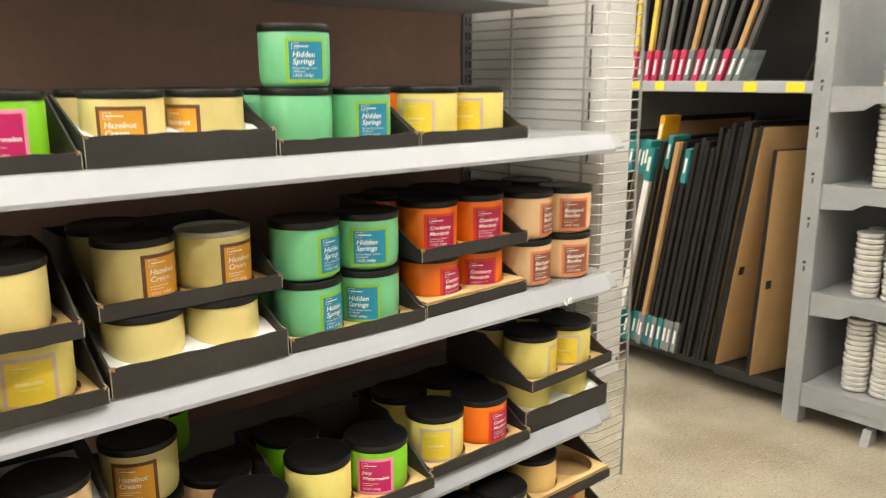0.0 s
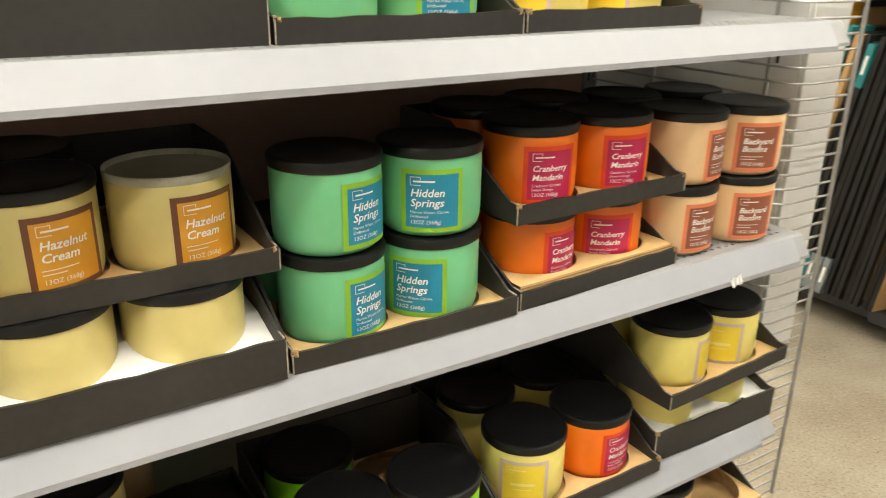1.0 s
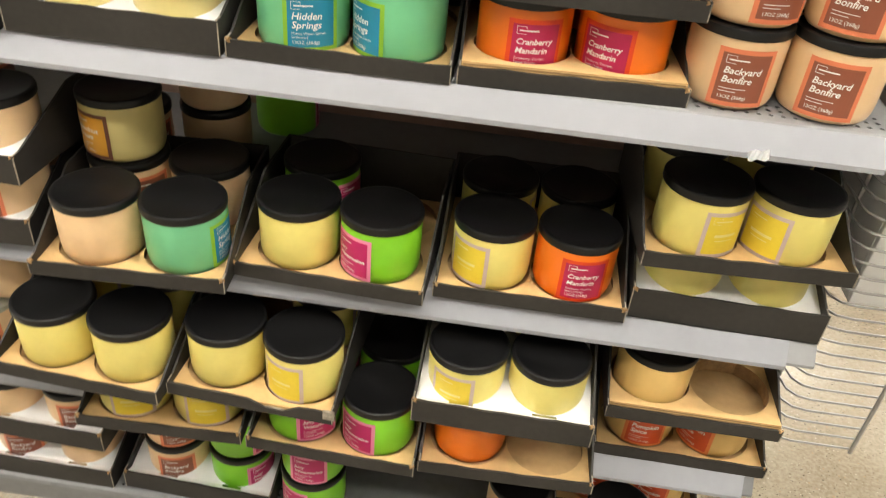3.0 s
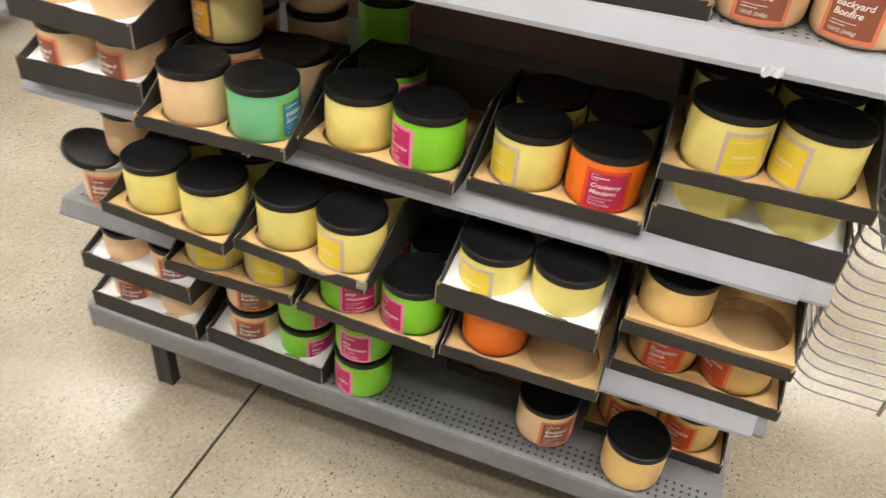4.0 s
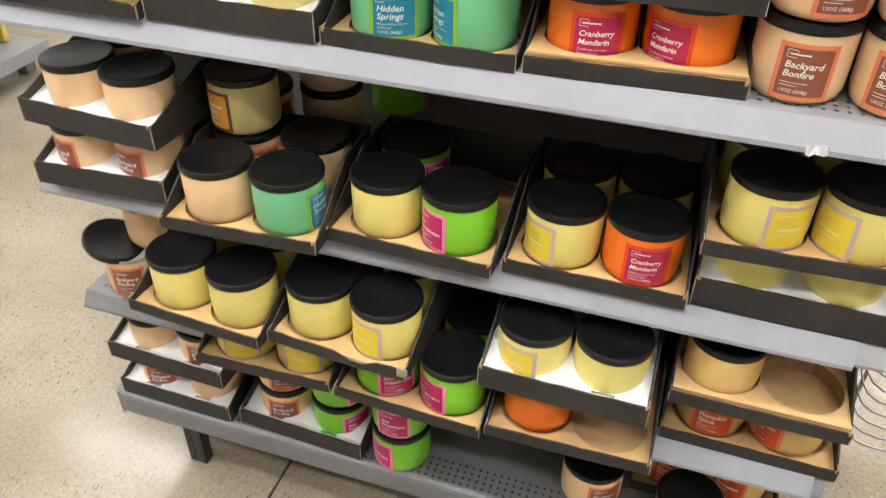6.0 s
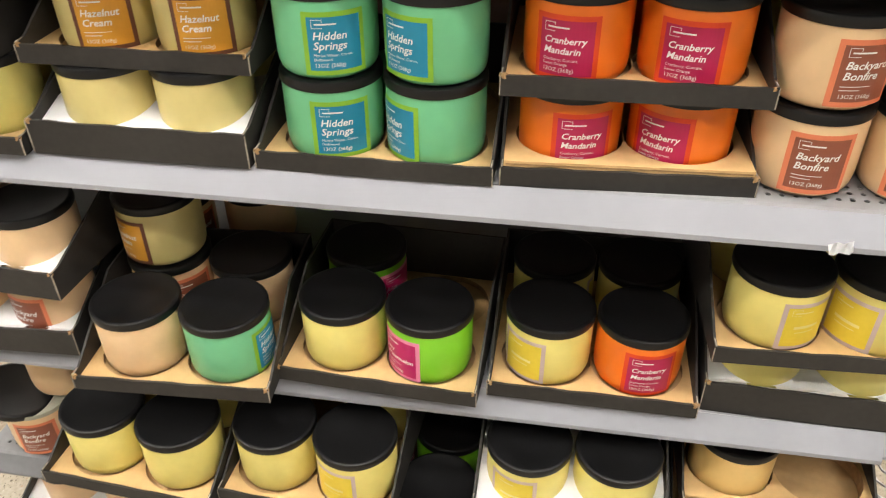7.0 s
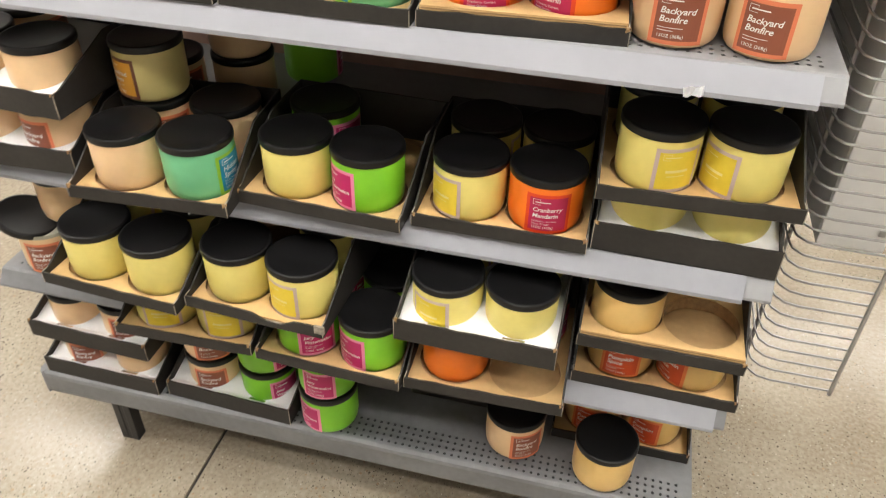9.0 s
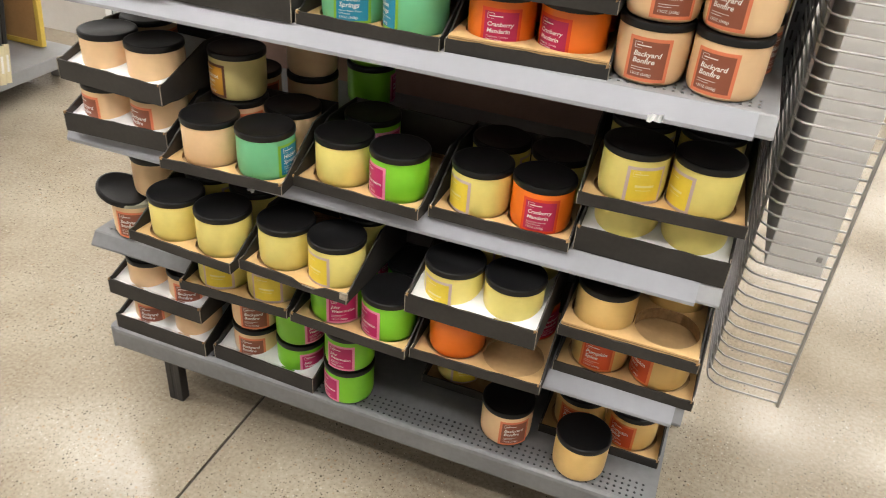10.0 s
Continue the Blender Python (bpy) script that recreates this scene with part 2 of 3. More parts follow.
def build_hall():
    # Unseen walls close the hall; the south one is added to block low light.
    for name, a in (("wall_north", (-14, 14, 14, 14.2, 0, CEILING_Z)), ("wall_south", (-14, 14, SOUTH - 0.2, SOUTH, 0, CEILING_Z)),
                    ("wall_east", (14, 14.2, SOUTH, 14, 0, CEILING_Z)), ("wall_west", (-14.2, -14, SOUTH, 14, 0, CEILING_Z))):
        tagged(put(one_box(*a), name, M_WALL), "plain grey wall, unseen, darkened to limit bounced light", "wall", kind="structure")
    tagged(put(one_box(-14.2, 14.2, SOUTH - 0.2, 14.2, CEILING_Z, CEILING_Z + 0.2), "ceiling", M_CEILING), "dark grey ceiling, unseen, darkened to limit bounced light", "ceiling", kind="structure")
    first = None
    # Rows -2.4, -1.4 and 1.2 are added to brighten jar fronts and floor.
    for y in (-2.4, -1.4, -0.55, 1.2, 2.5, 5.6, 8.65, 11.7):
        for i in range(-4, 5):
            m = pose(i * 2.9 + 0.5, y, CEILING_Z - 0.1)
            if first is None:
                first = thing("ceiling_light", m, "long white fluorescent strip light on the ceiling, several rows added for brightness", "lamp", "ceiling lights")
                part("housing", one_box(-1.2, 1.2, -0.12, 0.12, 0.02, 0.1), M_CEILING, first)
                part("tube", one_box(-1.2, 1.2, -0.09, 0.09, -0.02, 0.018), M_LAMP, first, "glowing white tube")
            else:
                copy_thing(first, m)


# ---- the shelf unit ----
WIDE = 1.22
DEEP = 0.47
LEVELS = {1: 1.246, 2: 0.974, 3: 0.698, 4: 0.450, 5: 0.208}
SIZE, TALL = 0.945, 0.912  # jars and trays are drawn at a nominal size; this makes them true, across and (jars) upwards


def perforated(bm, x0, nx, y0, ny, cell, z, r):
    """A sheet of square cells with a round hole in each."""
    sq = [(0.5, 0), (0.5, 0.5), (0, 0.5), (-0.5, 0.5), (-0.5, 0), (-0.5, -0.5), (0, -0.5), (0.5, -0.5)]
    for i in range(nx):
        for j in range(ny):
            cx, cy = x0 + (i + 0.5) * cell, y0 + (j + 0.5) * cell
            out = [bm.verts.new((cx + cell * a, cy + cell * b, z)) for a, b in sq]
            inn = [bm.verts.new((cx + r * math.cos(k * math.pi / 4), cy + r * math.sin(k * math.pi / 4), z)) for k in range(8)]
            low = [bm.verts.new((v.co.x, v.co.y, z - 0.0012)) for v in inn]
            for k in range(8):
                q = (k + 1) % 8
                bm.faces.new((out[k], out[q], inn[q], inn[k]))
                bm.faces.new((inn[k], inn[q], low[q], low[k]))


def build_shelf(level, steel, channel, front=0.0, strip=None):
    z = LEVELS[level]
    base = level == 5
    shelf = thing("metal_shelf", pose(0, front, z), "grey enamelled steel shelf with a perforated deck" if not base else
                  "scuffed grey steel base shelf with perforated front", "shelf", "shelves of the candle rack")
    deck = bmesh.new()
    cell, rows = 0.0127, 4 if base else 3
    y0 = 0.010 if base else 0.03
    ys = y0 + rows * cell
    nx = int((WIDE - 0.03) / cell)
    xs = (WIDE - nx * cell) / 2
    for a, b in ((0.002, xs), (WIDE - xs, WIDE - 0.002)):
        box(deck, a, b, y0, ys, -0.0012, 0)
    box(deck, 0.002, WIDE - 0.002, ys, DEEP - front, -0.0012, 0)
    part("under_plate", one_box(0.006, WIDE - 0.006, y0, ys + 0.01, -0.016, -0.012), M_BLACK_STEEL, shelf)
    box(deck, 0.0, 0.002, 0.03, DEEP - front, -0.03, 0.0)
    box(deck, WIDE - 0.002, WIDE, 0.03, DEEP - front, -0.03, 0.0)
    part("deck", deck, steel, shelf)
    holes = bmesh.new()
    perforated(holes, xs, nx, y0, rows, cell, 0.0, 0.0028)
    tagged(part("perforated_strip", holes, steel, shelf), kind="stuff")
    lip = bmesh.new()
    if base:
        prof = [(0.010, 0.0), (0.007, -0.0008), (0.002, -0.004), (0.0, -0.010), (0.0, -0.046), (0.004, -0.055), (0.03, -0.057), (0.03, -0.054), (0.008, -0.051), (0.004, -0.044),
                (0.004, -0.012), (0.008, -0.0045), (0.010, -0.003)]
    else:
        prof = [(0.03, 0.0), (0.020, 0.0), (0.016, -0.002), (0.0, -0.024), (0.0, -0.028), (0.018, -0.029), (0.018, -0.027), (0.004, -0.025), (0.018, -0.005), (0.03, -0.003)]
    prism(lip, prof, "x", 0.0 if not base else 0.012, WIDE if not base else WIDE - 0.012)
    part("front_lip", lip, steel, shelf)
    if base:
        for x in (0.012, WIDE - 0.012):
            cap = bmesh.new()
            s = -1 if x < 0.5 else 1
            pts = [(x, 0.0), (x + s * 0.007, 0.003), (x + s * 0.011, 0.010), (x + s * 0.012, 0.03), (x, 0.03)]
            prism(cap, pts, "z", -0.056, -0.001)
            part("rounded_corner", cap, steel, shelf)
    if channel:
        ch = bmesh.new()
        a, b = (0.0155, -0.0015), (-0.0016, -0.0285)
        prism(ch, [a, (a[0] - 0.0028, a[1] + 0.0024), (b[0] - 0.0028, b[1] + 0.002), (b[0] - 0.0026, b[1] - 0.004), (b[0] + 0.003, b[1] - 0.004), b], "x", channel[0], channel[1])
        part("price_channel", ch, strip or M_CHANNEL, shelf, "plastic price channel")
    # brackets that hook into the uprights
    for x in (0.004, WIDE - 0.007):
        br = bmesh.new()
        prism(br, [(0.05, -0.002), (DEEP - front, -0.002), (DEEP - front, -0.075), (DEEP - front - 0.06, -0.07), (0.08, -0.028)], "x", x, x + 0.003)
        part("bracket", br, steel, shelf)
    return shelf


def build_rack():
    rack = thing("shelf_frame", pose(0, 0, 0), "grey steel frame with brown hardboard back and black feet", "shelf frame")
    part("back_panel", one_box(-0.004, WIDE + 0.004, DEEP + 0.002, DEEP + 0.012, 0.17, 2.05), M_BACK, rack, "brown hardboard back panel")
    for x in (-0.034, WIDE + 0.006):
        up = bmesh.new()
        box(up, x, x + 0.028, DEEP - 0.004, DEEP + 0.05, 0.0, 2.1, bevel=0.002)
        part("upright", up, M_STEEL_DARK, rack)
        slots = bmesh.new()
        for i in range(58):
            z = 0.25 + i * 0.032
            for dx in (0.008, 0.019):
                box(slots, x + dx - 0.0018, x + dx + 0.0018, DEEP - 0.0055, DEEP - 0.0035, z, z + 0.018)
        tagged(part("slots", slots, M_BLACK_STEEL, rack, "dark punched slots"), kind="stuff")
    for x in (0.126, 1.19):
        leg = bmesh.new()
        box(leg, x - 0.019, x - 0.004, 0.036, 0.061, 0.0, 0.152, bevel=0.002)
        box(leg, x + 0.004, x + 0.019, 0.036, 0.061, 0.0, 0.152, bevel=0.002)
        box(leg, x - 0.005, x + 0.005, 0.0372, 0.056, 0.0, 0.152)
        part("foot", leg, M_BLACK_STEEL, rack, "black steel foot")
        part("base_rail", one_box(x - 0.02, x + 0.02, 0.062, DEEP, 0.11, 0.160, bevel=0.003), M_BLACK_STEEL, rack)
    # the next shelf above
    top = bmesh.new()
    box(top, 0.0, WIDE, 0.20, DEEP, 1.490, 1.52, bevel=0.003)
    tagged(put(top, "metal_shelf", M_STEEL), "grey enamelled steel shelf over the candles", "shelf", "shelves of the candle rack")


def build_wire_side():
    """Wire panel bent round the rack's corner, and the white board behind it."""
    wing = thing("wire_panel", pose(0, 0, 0), "bent zinc wire side panel clipped to the rack", "wire panel")
    xa, yb, xe = 1.243, 0.075, 1.362
    path = [(xa, DEEP - 0.006, 0), (xa, 0.3, 0), (xa, yb + 0.035, 0), (xa + 0.004, yb + 0.016, 0), (xa + 0.016, yb + 0.004, 0), (xa + 0.035, yb, 0), (xe, yb, 0)]
    bm = tube(bmesh.new(), path, 0.0018, 6)
    first = part("wire", bm, M_WIRE, wing, smooth=True)
    n = 64
    for i in range(n):
        z = 0.469 + i * 0.0209
        if i == 0:
            first.location = (0, 0, z)
            continue
        o = new("wire", first.data)
        o.parent = wing
        o.location = (0, 0, z)
    for x, y in ((xe, yb - 0.003), (xa + 0.004, 0.125), (xa + 0.003, 0.33)):
        part("upright_wire", tube(bmesh.new(), [(x, y, 0.464), (x, y, 1.8)], 0.003, 8), M_WIRE, wing, smooth=True)
    board = thing("side_board", pose(0, 0, 0), "white folded sheet board behind the wire panel", "panel")
    part("front_face", one_box(1.270, 1.352, 0.085, 0.093, 0.715, 1.85, bevel=0.002), M_WHITE_PANEL, board)
    part("side_face", one_box(1.270, 1.280, 0.0935, 0.62, 0.715, 1.85, bevel=0.002), M_WHITE_PANEL, board)
    part("screw", one_box(1.337, 1.345, 0.081, 0.0845, 0.742, 0.750, bevel=0.001), M_WIRE, board)
    sl = bmesh.new()
    for i in range(4):
        box(sl, 1.2685, 1.2698, 0.127, 0.131, 1.18 + i * 0.085, 1.235 + i * 0.085)
    tagged(part("slots", sl, M_BLACK_STEEL, board, "dark slots"), kind="stuff")


# ---- candles ----
R = 0.0535


def on_jar(u, v, r):
    """A point of the jar's wall: u metres round from the front, v metres up."""
    a = u / R
    return (r * math.sin(a), -r * math.cos(a), v)


def patch(u0, u1, v0, v1, r, seg=14):
    bm = bmesh.new()
    cols = []
    for i in range(seg + 1):
        u = u0 + (u1 - u0) * i / seg
        cols.append((bm.verts.new(on_jar(u, v0, r)), bm.verts.new(on_jar(u, v1, r))))
    for a, b in zip(cols, cols[1:]):
        bm.faces.new((a[0], b[0], b[1], a[1]))
    return bm


def words(text, size, u, v, r, shear=0.18, weight=0.0):
    """Writing laid round the jar, as vertices and faces."""
    cu = bpy.data.curves.new("words", "FONT")
    cu.body, cu.size, cu.shear, cu.offset, cu.resolution_u = text, size, shear, weight, 2
    tmp = new("words", cu)
    dg = bpy.context.evaluated_depsgraph_get()
    me = bpy.data.meshes.new_from_object(tmp.evaluated_get(dg))
    vs = [on_jar(u + p.co.x, v + p.co.y, r) for p in me.vertices]
    fs = [tuple(p.vertices) for p in me.polygons]
    bpy.data.objects.remove(tmp)
    bpy.data.curves.remove(cu)
    bpy.data.meshes.remove(me)
    return vs, fs


def add_mesh(bm, vs, fs):
    made = [bm.verts.new(v) for v in vs]
    for f in fs:
        try:
            bm.faces.new([made[i] for i in f])
        except ValueError:
            pass


def add_patch(bm, u0, u1, v0, v1, r, seg=4):
    p = patch(u0, u1, v0, v1, r, seg)
    p.verts.index_update()
    add_mesh(bm, [v.co.copy() for v in p.verts], [tuple(v.index for v in f.verts) for f in p.faces])
    p.free()


def shrink(ob, tall=SIZE):
    """Brings a thing drawn at its nominal size to its true one."""
    done = set()
    for c in ob.children_recursive:
        if c.data not in done:
            c.data.transform(Matrix.Diagonal((SIZE, SIZE, tall, 1)))
            done.add(c.data)
        c.location = c.location * SIZE


CANDLES = {}


NOTES = {"springs": ("Marine Water, Citron,", "Driftwood"), "mandarin": ("Cranberry, Currant,", "Sweet Orange")}


def candle(scent, x, y, z, turn=0.0, lid="black", lean=0.0):
    key = (scent, lid)
    m = pose(x, y, z, 0, lean, 0) @ pose(0, 0, 0, 0, 0, turn)
    if key in CANDLES:
        return copy_thing(CANDLES[key], m)
    jar, border, panel, text, look_words, label_words = SCENTS[scent]
    ob = thing("candle_jar", m, f"{look_words} candle jar, {'black' if lid == 'black' else 'no'} lid, {label_words}", "candle", "jar candles on the shelves")
    part("jar", lathe([(0, 0.0015), (0.036, 0.001), (0.0435, 0.0), (0.0475, 0.0014), (0.0505, 0.005), (0.0524, 0.011), (0.0533, 0.02), (R, 0.035),
                       (R, 0.0815), (0.0525, 0.0840), (0, 0.0840)]), M_JAR[scent], ob, look_words + " glass", smooth=True)
    if lid == "black":
        part("lid", lathe([(0, 0.0832), (0.0528, 0.0832), (0.0545, 0.0837), (0.0551, 0.0850), (0.0551, 0.0920), (0.0543, 0.0941), (0.0524, 0.0952), (0.0495, 0.0952),
                           (0.0487, 0.0947), (0, 0.0947)], 48), M_LID, ob, "satin black plastic lid", smooth=True)
    else:
        part("lid", lathe([(0, 0.0832), (0.0530, 0.0832), (0.0537, 0.0850), (0.0539, 0.0905), (0.0533, 0.0914), (0.0525, 0.0905), (0.0518, 0.0862), (0, 0.0858)], 44), M_FILM, ob, "cloudy film and bare glass rim", smooth=True)
    w, v0, v1, t = 0.0315, 0.0075, 0.0735, 0.0052
    lab = part("label", patch(-w, w, v0, v1, R + 0.0006), M_BORDER[scent], ob, label_words)
    part("panel", patch(-w + t, w - t, v0 + t, v1 - t, R + 0.0010), M_PANEL[scent], lab)
    pr = bmesh.new()
    r = R + 0.0014
    left = -w + t + 0.0045
    for a in ((left, left + 0.0105, 0.0655, 0.0660), (left, left + 0.0105, 0.0570, 0.0575)):
        add_patch(pr, *a, r)
    for a in ((left, left + 0.0005, 0.0570, 0.0660), (left + 0.010, left + 0.0105, 0.0570, 0.0575), (left + 0.010, left + 0.0105, 0.0630, 0.0660)):
        add_patch(pr, *a, r, 1)
    add_patch(pr, left + 0.003, left + 0.024, 0.0604, 0.0620, r, 6)
    if text:
        size = min(0.0114, 0.086 / max(len(s) for s in text))
        for k, s in enumerate(text):
            add_mesh(pr, *words(s, size, left, 0.0455 - k * 0.0104, r, 0.2, 0.00018))
        add_mesh(pr, *words("13OZ (368g)", 0.0058, left, 0.0165, r, 0.0))
        small = NOTES.get(scent)
        for k, s in enumerate(small or ()):
            add_mesh(pr, *words(s, 0.0042, left, 0.0277 - k * 0.0046, r, 0.0))
        for k, wd in enumerate(() if small else (0.028, 0.018)):
            add_patch(pr, left, left + wd, 0.0280 - k * 0.0036, 0.0287 - k * 0.0036, r, 6)
    else:
        add_patch(pr, left + 0.006, left + 0.036, 0.0380, 0.0420, r, 6)
        add_patch(pr, left + 0.008, left + 0.032, 0.0320, 0.0332, r, 6)
    part("lettering", pr, M_PRINT if text else M_PALE_PRINT, lab, "white printed lettering" if text else "pale printed bars")
    shrink(ob, TALL)
    CANDLES[key] = ob
    return ob


# ---- card trays ----
def holed_plate(w, d, z0, z1, r, rows, y_first, y_step):
    """A card sheet with two round holes in each row."""
    bm = bmesh.new()
    n = 32
    xs = [0.0, w / 2, w]
    ys = [0.0] + [y_first + y_step * (k + 0.5) for k in range(rows - 1)] + [d]
    for i in range(2):
        for j in range(rows):
            x0, x1, y0, y1 = xs[i], xs[i + 1], ys[j], ys[j + 1]
            cx, cy = w / 2 + (i * 2 - 1) * 0.0565, y_first + j * y_step
            rim, hole, low = [], [], []
            corners = [math.atan2(yy - cy, xx - cx) % (2 * math.pi) for xx in (x0, x1) for yy in (y0, y1)]
            angles = sorted({round(a, 5) for a in [2 * math.pi * k / n for k in range(n)] + corners})
            for a in angles:
                c, s_ = math.cos(a), math.sin(a)
                reach = min(((x1 - cx) / c) if c > 1e-6 else ((x0 - cx) / c if c < -1e-6 else 9), ((y1 - cy) / s_) if s_ > 1e-6 else ((y0 - cy) / s_ if s_ < -1e-6 else 9))
                rr = min(r, reach * 0.985)
                rim.append(bm.verts.new((cx + reach * c, cy + reach * s_, z1)))
                hole.append(bm.verts.new((cx + rr * c, cy + rr * s_, z1)))
                low.append(bm.verts.new((cx + rr * c, cy + rr * s_, z0)))
            for k in range(len(angles)):
                q = (k + 1) % len(angles)
                bm.faces.new((rim[k], rim[q], hole[q], hole[k]))
                bm.faces.new((hole[k], hole[q], low[q], low[k])).material_index = 1
    # front edge of the sheet
    f = [bm.verts.new(p) for p in ((0, 0, z0), (w, 0, z0), (w, 0, z1), (0, 0, z1))]
    bm.faces.new(f)
    bmesh.ops.remove_doubles(bm, verts=bm.verts, dist=0.0004)
    return bm


TRAY_RNG = random.Random(4)


def tray(x0, y0, x1, y1, z, kind, jars, rows=2, worn=0.0, wall=0.040):
    """A black card display tray between its two front corners, open at the front, with a holed insert and its jars.
    jars: (row, column, scent, turn of the label, stack height)."""
    first = 0.071
    w, d = math.hypot(x1 - x0, y1 - y0) / SIZE, first + 0.110 * (rows - 1) + 0.060
    turned = math.degrees(math.atan2(y1 - y0, x1 - x0))
    hf = wall if kind == "white" else 0.0215
    back = 0.088
    insert_words = {"white": "a white card insert", "kraft": "a brown card insert", "double": "a layered brown card insert", "none": "no insert"}[kind]
    at = pose(x0, y0, z, 0, 0, turned)
    tr = thing("display_tray", at, f"black corrugated card display tray with {insert_words}{', torn front' if worn else ''}", "tray", "candle trays")
    t = 0.003
    body = bmesh.new()
    box(body, 0, w, 0, d, 0, 0.0012)
    j = [TRAY_RNG.uniform(-0.0012, 0.0012) for _ in range(8)]
    # front wall, slightly bowed and uneven along its top
    n = 10
    vs = []
    for i in range(n + 1):
        x = w * i / n
        bow = -0.0018 * math.sin(math.pi * i / n) * (0.5 + j[0] * 300)
        top = hf + 0.0009 * math.sin(i * 2.3 + j[1] * 4000) - (worn * 0.012 if i in (6, 7) else 0.0)
        vs.append([body.verts.new(p) for p in ((x, bow, 0), (x, bow - 0.0005, top), (x, bow + t, top), (x, bow + t, 0))])
    for a, b in zip(vs, vs[1:]):
        for k in range(3):
            body.faces.new((a[k], b[k], b[k + 1], a[k + 1]))
    body.faces.new(vs[0][::-1])
    body.faces.new(vs[-1])
    for xx in (0, w - t):
        prism(body, [(0.001, 0), (0.0, hf), (0.016, hf + 0.002), (d * 0.55, back), (d, back), (d, 0)], "x", xx, xx + t)
    box(body, t, w - t, d - t, d, 0, back)
    bmesh.ops.recalc_face_normals(body, faces=body.faces)
    part("carton", body, M_BLACK_CARD, tr)
    pieces = [(xx, xx + 0.0012, -0.0009, 0.0007, 0.001, hf - 0.001) for xx in (-0.0006, w - 0.0006)]
    pieces += [(xx, xx + 0.0014, 0.001, 0.014, hf + 0.0002, hf + 0.0019) for xx in (0.0008, w - 0.0022)]
    if worn:
        pieces += [(w * 0.56, w * 0.74, 0.0005, 0.0025, hf - 0.0135, hf - 0.0105), (w - 0.012, w + 0.004, -0.003, 0.001, hf - 0.01, hf + 0.004)]
    e = TRAY_RNG
    for xx, sgn in ((0.0, 1), (w, -1)):
        if e.random() < 0.75:
            k = tube(bmesh.new(), [(xx + sgn * 0.0005, 0.0035, hf - 0.0015), (xx + sgn * 0.0055, -0.0005, hf - 0.001)], e.uniform(0.0022, 0.0034), 7)
            part("folded_corner", k, M_KRAFT_DARK, tr, "crushed brown card corner")
    for p in pieces:
        part("cut_edge", one_box(*p), M_CARD_EDGE, tr, "pale raw card edge")
    if kind != "white":
        # The sheet's darker brown stands in for shade inside the tray.
        part("floor_sheet", one_box(t, w - t, t, d - t, 0.0013, 0.0025), M_KRAFT_SHADED, tr, "brown card floor, darkened for the shade in the tray")
    if kind == "white":
        # the sheet rises from the front wall, with a tab cut out before each jar
        ins = bmesh.new()
        cut = 0.0165
        xs = [t + 0.0005, w / 2 - 0.0565 - cut, w / 2 - 0.0565 + cut, w / 2 + 0.0565 - cut, w / 2 + 0.0565 + cut, w - t - 0.0005]
        ys = [(0.0035, hf - 0.003), (0.0115, hf - 0.008), (0.0185, hf - 0.011), (0.062, hf + 0.002), (0.115, hf + 0.006), (d - 0.004, hf + 0.006)]
        grid = [[ins.verts.new((x, yy, zz)) for x in xs] for yy, zz in ys]
        for j in range(len(ys) - 1):
            for i in range(len(xs) - 1):
                if not (j == 1 and i in (1, 3)):
                    ins.faces.new((grid[j][i], grid[j][i + 1], grid[j + 1][i + 1], grid[j + 1][i]))
        bmesh.ops.recalc_face_normals(ins, faces=ins.faces)
        if sum(f.normal.z for f in ins.faces) < 0:
            bmesh.ops.reverse_faces(ins, faces=ins.faces)
        part("insert", ins, M_WHITE_CARD, tr, "white card insert")
    elif kind in ("kraft", "double"):
        h = 0.0115 if kind == "kraft" else 0.0265
        sheet = part("insert", holed_plate(w - 2 * t, d - 2 * t - 0.002, 0.003, h, 0.0572, rows, first - t - 0.002, 0.110), M_KRAFT, tr, "brown card insert")
        sheet.location = (t, t + 0.002, 0)
        sheet.data.materials.append(M_KRAFT_DARK)
        if kind == "double":
            for z0 in (0.0165, 0.0205, 0.0245):
                part("insert_edge", one_box(t + 0.002, w - t - 0.002, 0.0046, 0.0055, z0 - 0.0022, z0 - 0.0006), M_KRAFT_DARK, tr, "fluted card edge")
    for row, col, scent, turn, high in jars:
        jx = w / 2 + (col * 2 - 1) * 0.0565 + TRAY_RNG.uniform(-0.0012, 0.0012)
        jy = first + row * 0.110 + TRAY_RNG.uniform(-0.0012, 0.0012)
        lid = "black"
        if scent.endswith("_film"):
            scent, lid = scent[:-5], "film"
        for k in range(high):
            p = at @ Vector((SIZE * jx, SIZE * jy, 0.003 + TALL * 0.0955 * k))
            candle(scent, p.x, p.y, p.z, (turn if k == 0 else turn + TRAY_RNG.uniform(-14, 14)) + turned, lid)
    shrink(tr)
    return tr


PITCH = 0.0905


